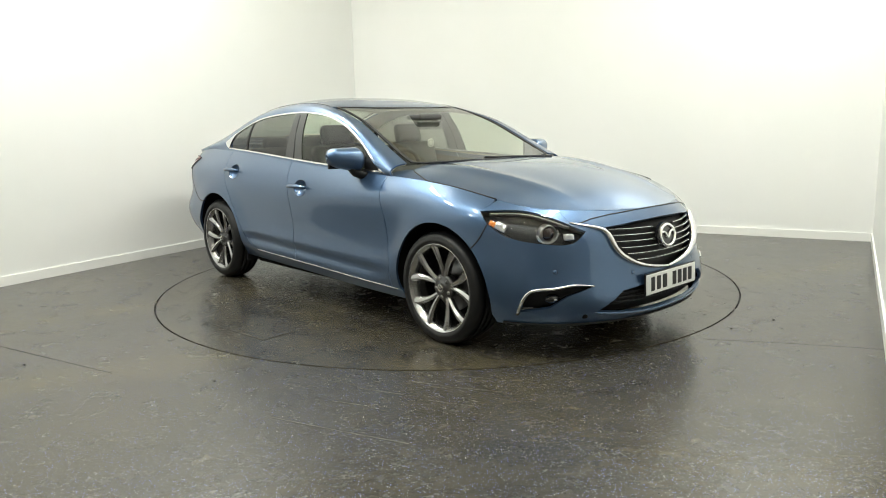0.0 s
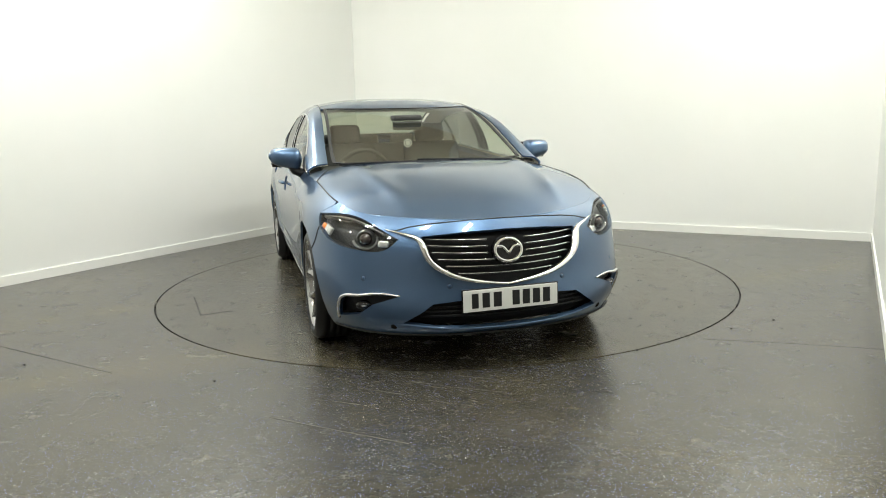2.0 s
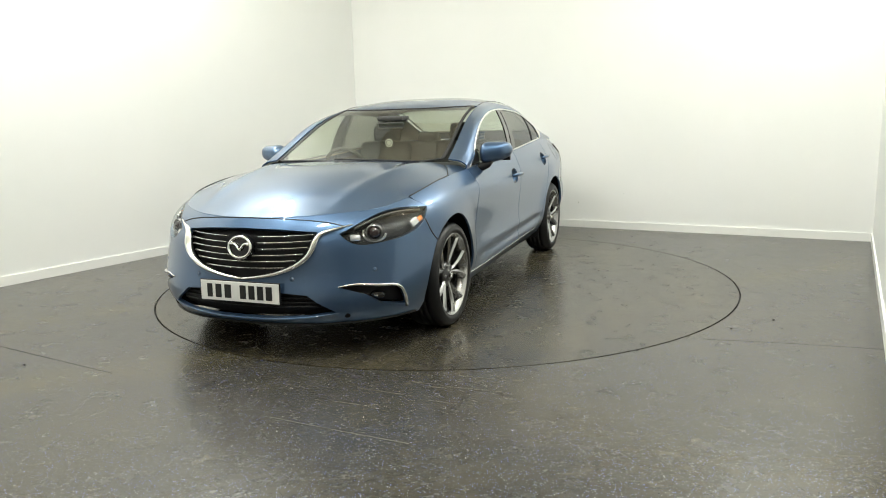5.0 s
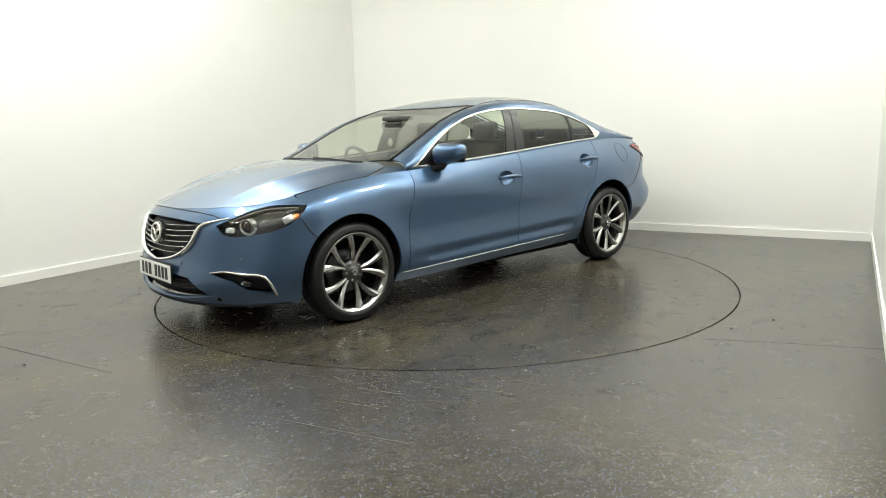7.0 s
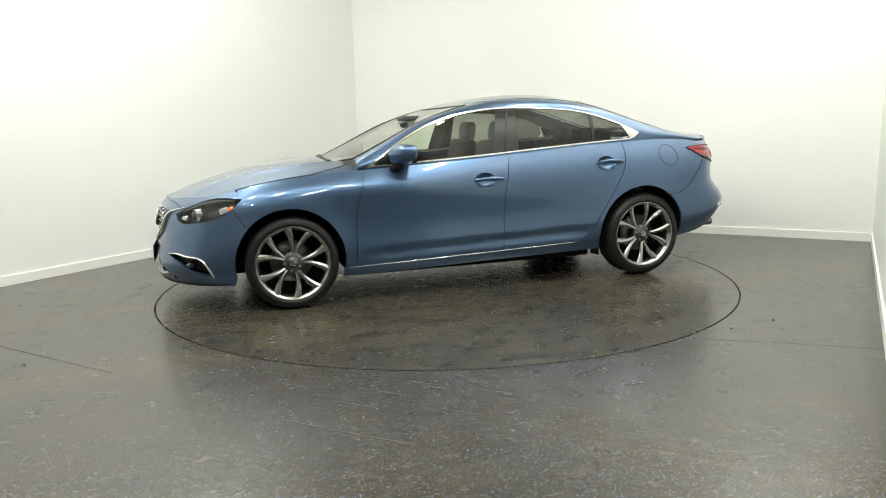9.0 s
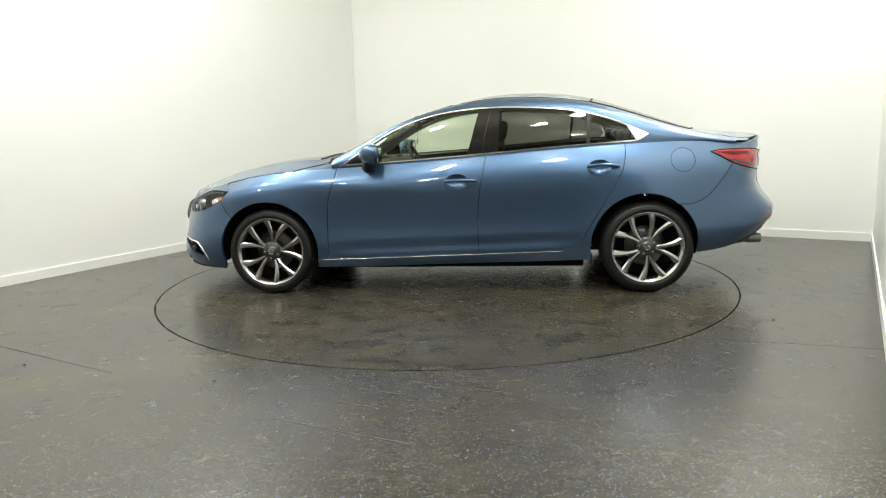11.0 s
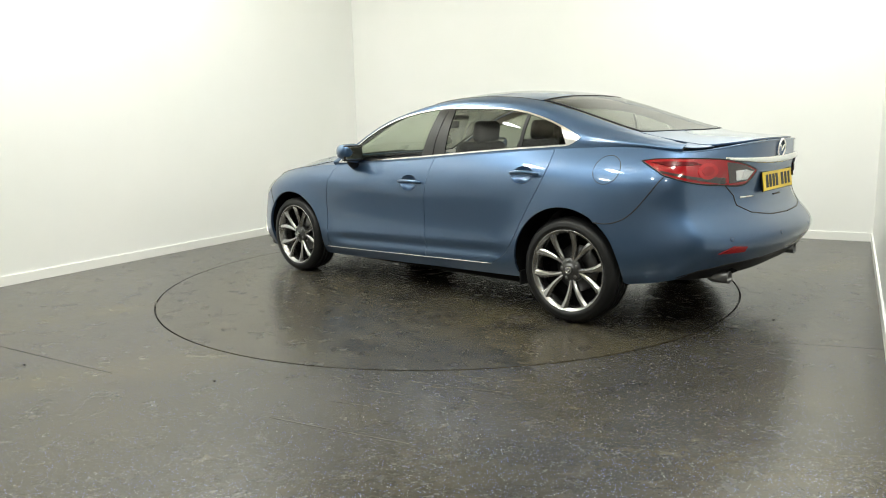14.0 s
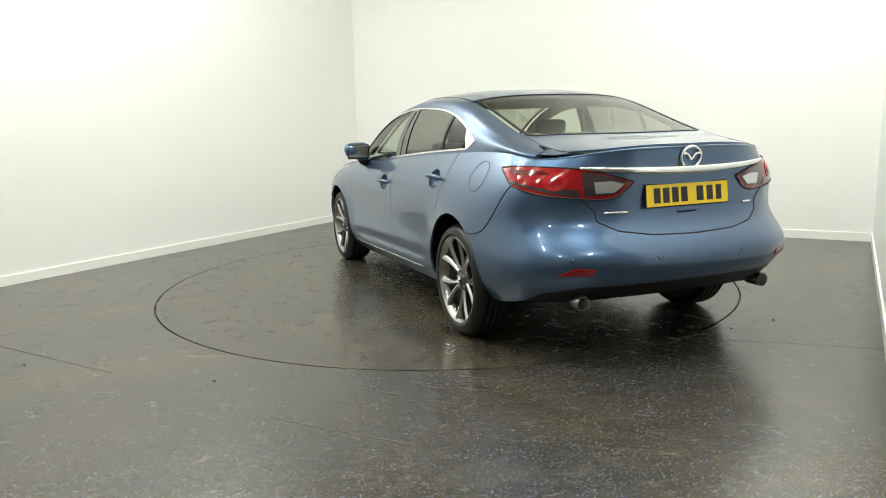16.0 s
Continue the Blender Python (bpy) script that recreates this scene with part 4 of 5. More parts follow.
def door_mirror(side_):
    """Door mirror: a swept shell on a black foot."""
    cy, cz, cx = 0.955, 1.055, 0.60
    rows_, seg = 12, 20
    verts, faces = [], []
    for i in range(rows_ + 1):
        t = i / rows_
        y = 0.838 + 0.222 * t
        grow = max(0.05, (1 - (2 * t - 1) ** 6)) ** 0.5
        hgt, dep = (0.088 - 0.034 * t) * grow, 0.090 * grow * (1 - 0.30 * t)
        cxx, czz = cx - 0.04 * t ** 2, cz - 0.004 + 0.028 * t
        for k in range(seg):
            a = 2 * math.pi * k / seg
            ca, sa = math.cos(a), math.sin(a)
            px = cxx + dep * (abs(ca) ** 0.80) * math.copysign(1, ca) * (1.25 if ca > 0 else 0.75)
            verts.append((px, side_ * y, czz + hgt * (abs(sa) ** 0.85) * math.copysign(1, sa)))
    for i in range(rows_):
        for k in range(seg):
            q = (i * seg + k, i * seg + (k + 1) % seg, (i + 1) * seg + (k + 1) % seg, (i + 1) * seg + k)
            faces.append(q if side_ > 0 else q[::-1])
    faces += [tuple(range(seg))[::-1], tuple(rows_ * seg + k for k in range(seg))]
    shell_ = mesh_ob("door_mirror", verts, faces, PAINT, car, "body-coloured door mirror on a black foot")
    bm = bmesh.new()
    box(bm, cx - 0.056, side_ * 0.945, cz + 0.006, 0.020, 0.188, 0.122, 0.006)
    part("mirror_bezel", bm, BLACK, shell_)
    bm = bmesh.new()
    box(bm, cx - 0.064, side_ * 0.945, cz + 0.006, 0.008, 0.165, 0.098, 0.003)
    part("mirror_glass", bm, CHROME, shell_, "mirror glass")
    v, f = tube([(0.660, side_ * 0.80, 0.955), (0.645, side_ * 0.845, 0.955), (0.625, side_ * 0.885, 0.975), (0.615, side_ * 0.905, 1.01)], [0.046, 0.042, 0.042, 0.046], 12, flat=0.75)
    mesh_ob("mirror_foot", v, f, BLACK, shell_)
    v, f = tube([(0.655, side_ * 0.862, 1.035), (0.650, side_ * 0.93, 1.038), (0.625, side_ * 1.0, 1.042), (0.585, side_ * 1.035, 1.045)], 0.006, 8)
    mesh_ob("indicator", v, f, CLEARR, shell_, "clear indicator strip")


for side_ in (1, -1):
    door_mirror(side_)

# front: grille, wings, emblem, lower intake, lamps
GBIG = sym(Y((0.0, 0.738), (0.25, 0.732), (0.45, 0.715), (0.46, 0.66), (0.42, 0.57), (0.35, 0.515), (0.2, 0.460), (0.0, 0.430)))
grille = panel("grille", GBIG, shell, BLACK, car, 0.03, depth=0.0, lift=-0.05, label="black slatted grille with a chrome surround")
for k, (zz, half) in enumerate([(0.690, 0.415), (0.654, 0.408), (0.618, 0.390), (0.582, 0.365), (0.548, 0.325), (0.512, 0.262)]):
    gapy = 0.105 if k < 3 else 0.0
    sag = 0.012 + 0.010 * k / 5
    for sgn in ((1, -1) if gapy else (1,)):
        ys = np.linspace(gapy, half, 10) * sgn if gapy else np.linspace(-half, half, 19)
        path = [on_shell(Y((float(y) if abs(y) > 1e-4 else 1e-4, zz))[0][0], zz + sag * (abs(y) / 0.42) ** 2 - 0.006, -0.016)[0] for y in ys]
        v, f = tube(path, 0.009, 8, flat=0.6)
        mesh_ob("slat", v, f, BLACK, grille)
        v, f = tube([q + np.array([0.008, 0, 0.003]) for q in path], 0.0021, 6)
        mesh_ob("slat_edge", v, f, CHROME, grille, "fine chrome edge of a slat")
wing_low = smooth((0.0, 0.449), (0.20, 0.479), (0.345, 0.536), (0.408, 0.602), (0.442, 0.688), (0.50, 0.712), (0.585, 0.735), n=8)
path = [on_shell(Y((max(y, 1e-4), z))[0][0], z, 0.002)[0] for y, z in wing_low]
rad = [0.012 + 0.012 * min(1, i / 30) if i <= 34 else max(0.005, 0.024 - 0.0016 * (i - 34)) for i in range(len(path))]
for sgn in (1, -1):
    pp = [q * [1, sgn, 1] for q in path]
    v, f = tube(pp, rad, 12, flat=0.7)
    mesh_ob("grille_wing", v, f, CHROME, grille, "wide chrome wing")


def emblem(p, n_, w, h_, parent, up=(0, 0, 1)):
    """A plain oval ring with a winged bar."""
    m = facing(p, n_, up)
    ring = [(w * math.cos(a), 0.0, h_ * math.sin(a)) for a in np.linspace(0, 2 * math.pi, 48, endpoint=False)]
    v, f = tube([m @ Vector(q) for q in ring], w * 0.125, 10, closed=True)
    ob = mesh_ob("emblem", v, f, CHROME, parent, "chrome oval emblem")
    wingp = [(-0.88, 0.30), (-0.52, 0.34), (-0.25, 0.10), (0.0, -0.22), (0.25, 0.10), (0.52, 0.34), (0.88, 0.30)]
    path_ = [m @ Vector((a * w, 0.002, b * h_)) for a, b in smooth(*wingp, n=5)]
    v, f = tube(path_, w * 0.11, 8)
    mesh_ob("bar", v, f, CHROME, ob)
    return ob


ep, en = on_shell(0.0, 0.623, 0.004)
bm = bmesh.new()
bmesh.ops.create_cone(bm, cap_ends=True, segments=40, radius1=0.087, radius2=0.083, depth=0.02)
bmesh.ops.transform(bm, matrix=facing(ep - np.array([0.014, 0, 0]), (1, 0, 0.18)) @ pose(0, 0, 0, -90, 0, 0) @ Matrix.Diagonal((1.0, 0.86, 1, 1)), verts=bm.verts)
part("badge_plate", bm, GLOSSB, grille, smooth=False)
emblem(ep, (1, 0, 0.18), 0.072, 0.058, grille)

IBIG = sym(Y((0.0, 0.40), (0.3, 0.40), (0.46, 0.38), (0.56, 0.26), (0.4, 0.225), (0.0, 0.215)))
intake = panel("lower_intake", IBIG, shell, BLACK, bumper, 0.03, depth=0.0, lift=-0.05)
for zz in (0.352, 0.325, 0.298):
    v, f = tube([on_shell(Y((float(y) if abs(y) > 1e-4 else 1e-4, zz))[0][0], zz, -0.03)[0] for y in np.linspace(-0.47, 0.47, 15)], 0.006, 8)
    mesh_ob("intake_slat", v, f, BLACK, intake)
lipv = [on_shell(Y((float(y) if abs(y) > 1e-4 else 1e-4, 0.240))[0][0], 0.229 + 0.040 * (abs(y) / 0.545) ** 2.6, 0.003)[0] for y in np.linspace(-0.545, 0.545, 31)]
v, f = tube(lipv, [0.0015 + 0.006 * (1 - (2 * i / 30 - 1) ** 8) for i in range(31)], 8)
mesh_ob("lip", v, f, PAINT, bumper)
split = [on_shell(s_, 0.200, 0.002)[0] for s_ in np.linspace(-s_of(1.86, 0.2, 0), s_of(1.86, 0.2, 0), 41)]
v, f = tube(split, 0.010, 8, flat=0.6)
mesh_ob("splitter", v, f, BLACK, bumper, "black splitter edge")
for sgn in (1, -1):
    fog = [(sgn * s_, z) for s_, z in FOG]
    rec = panel("fog_recess", fog, shell, BLACK, bumper, 0.03, depth=0.0, lift=-0.045)
    ch = smooth(*Y((0.555, 0.410), (0.66, 0.419), (0.745, 0.405)), *X((2.03, 0.385), (1.995, 0.335), (1.955, 0.258)), n=6)
    pth = [on_shell(sgn * s_, z, 0.003)[0] for s_, z in ch]
    v, f = tube(pth, [0.005 + 0.006 * min(1, i / 14) for i in range(len(pth))], 10, flat=0.8)
    mesh_ob("fog_trim", v, f, CHROME, bumper, "curved chrome fog lamp trim")
    fp, fn = on_shell(sgn * Y((0.735, 0.345))[0][0], 0.345, -0.022)
    v, f = lathe([(0.0, 0.010), (0.016, 0.009), (0.026, 0.004), (0.031, -0.002), (0.033, -0.02)], 24)
    v = [(q[0] * 1.3, q[1], q[2] * 0.75) for q in v]
    turned(v, f, facing(fp, (0.95, 0.3 * sgn, 0)), "fog_lamp", GLOSSB, bumper, "small dark fog lamp")
    v, f = tube([fp + np.array([0.014, sgn * dy, 0.0]) for dy in (-0.012, 0.0, 0.012)], 0.005, 8)
    mesh_ob("fog_bulb", v, f, CLEARR, bumper)
    for yy, zz in ((0.312, 0.456), (0.715, 0.492)):
        q, nn = on_shell(sgn * Y((yy, zz))[0][0], zz, 0.0)
        v, f = lathe([(0.0, 0.003), (0.008, 0.0028), (0.0105, 0.001), (0.011, -0.001)], 18)
        turned(v, f, facing(q, nn), "parking_sensor", PAINT, bumper)
        v, f = lathe([(0.0112, 0.0006), (0.0130, 0.0005)], 18)
        turned(v, f, facing(q, nn), "sensor_ring", SEALM, bumper)


def headlight(sgn):
    out = [(sgn * s_, z) for s_, z in HEAD]
    lens = panel("headlight", out, shell, LENS, car, 0.03, depth=0.0, lift=0.001, label="dark headlight with a round projector under clear glass")
    panel("housing", out, shell, HOUSE, lens, 0.03, depth=-0.06, lift=-0.06)
    p, n_ = on_shell(sgn * Y((0.700, 0.705))[0][0], 0.705, -0.045)
    fw = (0.93, 0.30 * sgn, 0.0)
    m = facing(p, fw)
    v, f = lathe([(0.0, 0.040), (0.018, 0.037), (0.030, 0.028), (0.036, 0.016), (0.0365, -0.02)], 32)
    turned(v, f, m, "projector", SMOKE, lens, "glassy round projector")
    v, f = lathe([(0.0375, -0.02), (0.0375, 0.020), (0.041, 0.026), (0.0465, 0.022), (0.048, -0.02)], 32)
    turned(v, f, m, "projector_ring", STEEL, lens)
    # day-running arc under the projector
    a_ = [m @ Vector((sgn * 0.064 * math.cos(a), 0.012, 0.050 * math.sin(a))) for a in np.linspace(radians(-175), radians(15), 24)]
    v, f = tube(a_, 0.0085, 8)
    mesh_ob("light_ring", v, f, CLEARR, lens)
    for (xx, zz, r, mm, nm) in ((1.868, 0.728, 0.030, CLEARR, "side_reflector"), (1.822, 0.742, 0.020, AMBER, "indicator")):
        q, nn = on_shell(sgn * s_of(xx, zz, 0), zz, -0.022)
        bm_ = bmesh.new()
        box(bm_, 0, 0, 0, r * 2.2, 0.02, r * 1.5, 0.008)
        bmesh.ops.transform(bm_, matrix=facing(q, nn) @ pose(0, 0, 0, 0, 25 * sgn, 0), verts=bm_.verts)
        part(nm, bm_, mm, lens, smooth=True)
    q, nn = on_shell(sgn * Y((0.615, 0.675))[0][0], 0.672, -0.028)
    bm_ = bmesh.new()
    box(bm_, 0, 0, 0, 0.06, 0.02, 0.038, 0.009)
    bmesh.ops.transform(bm_, matrix=facing(q, nn), verts=bm_.verts)
    part("high_beam", bm_, CLEARR, lens, smooth=True)
    # brow along the upper edge
    br = [on_shell(sgn * s_, z - 0.012, -0.012)[0] for s_, z in hl_top[4:-3]]
    v, f = tube(br, 0.007, 8)
    mesh_ob("brow", v, f, ALLOYD, lens)


for sgn in (1, -1):
    headlight(sgn)


def number_plate(p, n_, back, parent, bars):
    """Plate with its characters shown as plain bars."""
    m = facing(p, n_)
    bm_ = bmesh.new()
    box(bm_, 0, 0.006, 0, 0.520, 0.006, 0.111, 0.002)
    bmesh.ops.transform(bm_, matrix=m, verts=bm_.verts)
    ob = part("number_plate", bm_, back, parent, "number plate with plain dark bars")
    bm_ = bmesh.new()
    box(bm_, 0, 0.0005, 0, 0.532, 0.009, 0.122, 0.003)
    bmesh.ops.transform(bm_, matrix=m, verts=bm_.verts)
    part("plate_holder", bm_, BLACK, ob)
    for cx, wd in bars:
        bm_ = bmesh.new()
        box(bm_, cx, 0.0095, 0, wd, 0.0016, 0.076)
        bmesh.ops.transform(bm_, matrix=m, verts=bm_.verts)
        part("bar", bm_, INK, ob)
    return ob


BARS = [(-0.197, 0.040), (-0.140, 0.040), (-0.083, 0.040), (-0.026, 0.040), (0.075, 0.044), (0.138, 0.040), (0.197, 0.036)]
number_plate(np.array([2.374, 0, 0.379]), (1, 0, 0.03), PLATEW, bumper, BARS)

# wipers at the screen's foot
for path_ in ([(1.075, 0.10, 1.026), (1.06, -0.25, 1.028), (0.985, -0.62, 1.026)], [(1.075, 0.55, 1.020), (1.075, 0.20, 1.032), (1.05, -0.12, 1.040)]):
    q = [(a, b, c) for a, b, c in path_]
    xs, ys, zs = zip(*q)
    tt = np.linspace(0, 2, 13)
    pts_ = [(float(spline([0, 1, 2], xs, t)), float(spline([0, 1, 2], ys, t)), float(spline([0, 1, 2], zs, t))) for t in tt]
    v, f = tube(pts_, 0.010, 8, flat=0.7)
    mesh_ob("wiper", v, f, BLACK, car, "black windscreen wiper")
cowl = [(1.075, 0.0), (1.07, 0.20), (1.045, 0.40), (1.00, 0.60), (0.955, 0.73), (0.90, 0.72), (0.93, 0.6), (0.96, 0.4), (0.98, 0.2), (0.985, 0.0)]
panel("cowl", cowl + [(x, -y) for x, y in cowl[::-1] if abs(y) > 1e-6], lambda x, y: bonnet(x, y) - np.array([0, 0, 0.022]), BLACK, car, 0.04, depth=0.0)

# tail: lamps, chrome bar, emblem, plate, reflectors, sensors, exhausts
for sgn in (1, -1):
    def turnq(pts):
        return [(sgn * q, z) for q, z in pts]

    tq = turnq(tail(TAILL))
    tl = panel("taillight", tq, shell_rear, RED, car, 0.02, depth=0.02, lift=0.005, label="red and clear wrap-round taillight")
    v, f = tube([on_shell(q_, z_, 0.0045, True)[0] for q_, z_ in dense(tq, 0.02)], 0.0045, 6, closed=True)
    mesh_ob("lamp_seal", v, f, SEALM, tl)
    TLB = tail(YR((0.575, 1.010), (0.53, 1.006), (0.44, 0.987), (0.355, 0.955), (0.42, 0.900), (0.565, 0.892)))
    panel("inner_lens", turnq(TLB), shell_rear, SMOKE, tl, 0.03, depth=0.004, lift=0.007, label="smoked inner lens")
    TLC = tail(YR((0.525, 0.962), (0.44, 0.966), (0.375, 0.950), (0.425, 0.908), (0.515, 0.905)))
    panel("reversing_lamp", turnq(TLC), shell_rear, CLEARR, tl, 0.03, depth=0.003, lift=0.0095, label="clear reversing lamp")
    TLD = tail(YR((0.66, 0.905), (0.595, 0.896), (0.595, 0.925), (0.68, 0.935), (0.72, 0.925)))
    panel("lower_lens", turnq(TLD), shell_rear, SMOKE, tl, 0.03, depth=0.003, lift=0.0075)
    TLE = tail(X((-1.92, 1.018), (-2.02, 1.021)) + YR((0.72, 1.015), (0.70, 1.0)) + X((-2.03, 0.995)))
    panel("upper_lens", turnq(TLE), shell_rear, DRED, tl, 0.03, depth=0.003, lift=0.0075)
    rc = tail(YR((0.690, 0.965)))[0]
    BRK = [(rc[0] + 0.066 * math.cos(a), rc[1] + 0.044 * math.sin(a)) for a in np.linspace(0, 2 * math.pi, 28, endpoint=False)]
    BRI = [(rc[0] + 0.040 * math.cos(a), rc[1] + 0.026 * math.sin(a)) for a in np.linspace(0, 2 * math.pi, 28, endpoint=False)]
    panel("brake_lamp", turnq(BRK), shell_rear, HOTRED, tl, 0.02, depth=0.004, lift=0.0085, label="bright red round brake lamp")
    panel("brake_core", turnq(BRI), shell_rear, RED, tl, 0.02, depth=0.003, lift=0.0110)
    BAN = tail(X((-1.99, 0.962)) + YR((0.725, 0.912), (0.60, 0.890), (0.58, 0.902), (0.70, 0.925)) + X((-1.99, 0.972)))
    panel("lower_band", turnq(BAN), shell_rear, SMOKE, tl, 0.02, depth=0.003, lift=0.0072)
    RFL = tail(YR((0.735, 0.512), (0.585, 0.514), (0.580, 0.545), (0.665, 0.552)))
    panel("reflector", turnq(RFL), shell_rear, RED, rear_bumper, 0.012, depth=0.012, lift=0.006, label="low red reflector")
    for yy, zz in ((0.68, 0.590), (0.26, 0.590)):
        q, nn = on_shell(sgn * tail(YR((yy, zz)))[0][0], zz, 0.0, True)
        v, f = lathe([(0.0, 0.003), (0.008, 0.0028), (0.0105, 0.001), (0.011, -0.001)], 18)
        turned(v, f, facing(q, nn), "parking_sensor", PAINT, rear_bumper)
        v, f = lathe([(0.0112, 0.0006), (0.0132, 0.0005)], 18)
        turned(v, f, facing(q, nn), "sensor_ring", SEALM, rear_bumper)
    v, f = lathe([(0.030, -0.12), (0.042, -0.10), (0.042, 0.0), (0.039, 0.002), (0.037, 0.0), (0.037, -0.10), (0.0, -0.11)], 28, "x")
    turned([(-q[0], q[1], q[2]) for q in v], f, Matrix.Translation((-2.315, sgn * 0.590, 0.355)) @ Matrix.Diagonal((1, 0.88, 0.88, 1)), "exhaust", STEEL, rear_bumper, "round chrome exhaust tip")
bar = [(y, 1.008 + 0.022 * (abs(y) / 0.58) ** 2) for y in np.linspace(-0.58, 0.58, 31)]
pth = [on_shell(math.copysign(tail(YR((max(abs(y), 1e-3), z)))[0][0], y), z, 0.008, True)[0] for y, z in bar]
v, f = tube(pth, [0.008 + 0.015 * (1 - (2 * i / 30 - 1) ** 2) for i in range(31)], 10)
mesh_ob("boot_bar", v, f, CHROME, boot_lid, "chrome bar across the boot lid")
ep, en = on_shell(0.0, 1.070, 0.006, True)
emblem(ep, en, 0.062, 0.053, boot_lid)
pp_, pn = on_shell(0.0, 0.880, 0.004, True)
number_plate(np.array([pp_[0] - 0.004, 0, 0.880]), (-1, 0, 0.12), PLATEY, boot_lid, [(-c, w_) for c, w_ in BARS])
for y0, y1, zz, hh_ in ((0.475, 0.345, 0.805, 0.0065), (-0.47, -0.40, 0.812, 0.0065)):
    pth = [on_shell(math.copysign(tail(YR((abs(y), zz)))[0][0], y), zz, 0.004, True)[0] for y in np.linspace(y0, y1, 8)]
    v, f = tube(pth, hh_, 8)
    mesh_ob("badge", v, f, CHROME, boot_lid, "small chrome badge shown plain")
bm = bmesh.new()
box(bm, on_shell(0.0, 0.795, 0.0, True)[0][0], 0, 0.792, 0.022, 0.12, 0.007, 0.003)
part("boot_release", bm, BLACK, boot_lid)

# dark shell below and inside
bm = bmesh.new()
box(bm, 0, 0, 0.225, 1.95, 1.58, 0.09, 0.02)
box(bm, 1.98, 0, 0.28, 0.50, 1.20, 0.10, 0.02)
box(bm, 1.42, 0, 0.42, 0.80, 0.96, 0.36, 0.02)
box(bm, -1.42, 0, 0.42, 0.80, 0.98, 0.32, 0.02)
box(bm, -2.03, 0, 0.46, 0.56, 1.10, 0.20, 0.02)
part("underbody", bm, LINER, car, "black underbody")
bm = bmesh.new()
box(bm, 1.56, 0, 0.60, 1.0, 1.05, 0.12, 0.03)
part("engine_bay", bm, LINER, car)
for (ax, az), name_ in ((FA, "front"), (RA, "rear")):
    for sgn in (1, -1):
        prof = arc(ax, az, AR + 0.004, -12, 192, 30)
        verts, faces = [], []
        for x, z in prof:
            yo = float(shell([s_of(x, max(z, 0.2), 0)], [max(z, 0.2)])[0][1])
            verts += [(x, sgn * (yo - 0.004), z), (x, sgn * (yo - 0.03), z), (x, sgn * 0.56, z)]
        for i in range(len(prof) - 1):
            for k in range(2):
                q = (3 * i + k, 3 * i + k + 1, 3 * i + 4 + k, 3 * i + 3 + k)
                faces.append(q)
        mesh_ob("arch_liner", verts, faces, LINER, car)
    # mud flaps behind the rear wheels' front edge
for sgn in (1, -1):
    bm = bmesh.new()
    box(bm, -1.025, sgn * 0.80, 0.235, 0.012, 0.12, 0.10, 0.004)
    part("mud_flap", bm, BLACK, car)

# ------------------------------------------------------------------ wheels


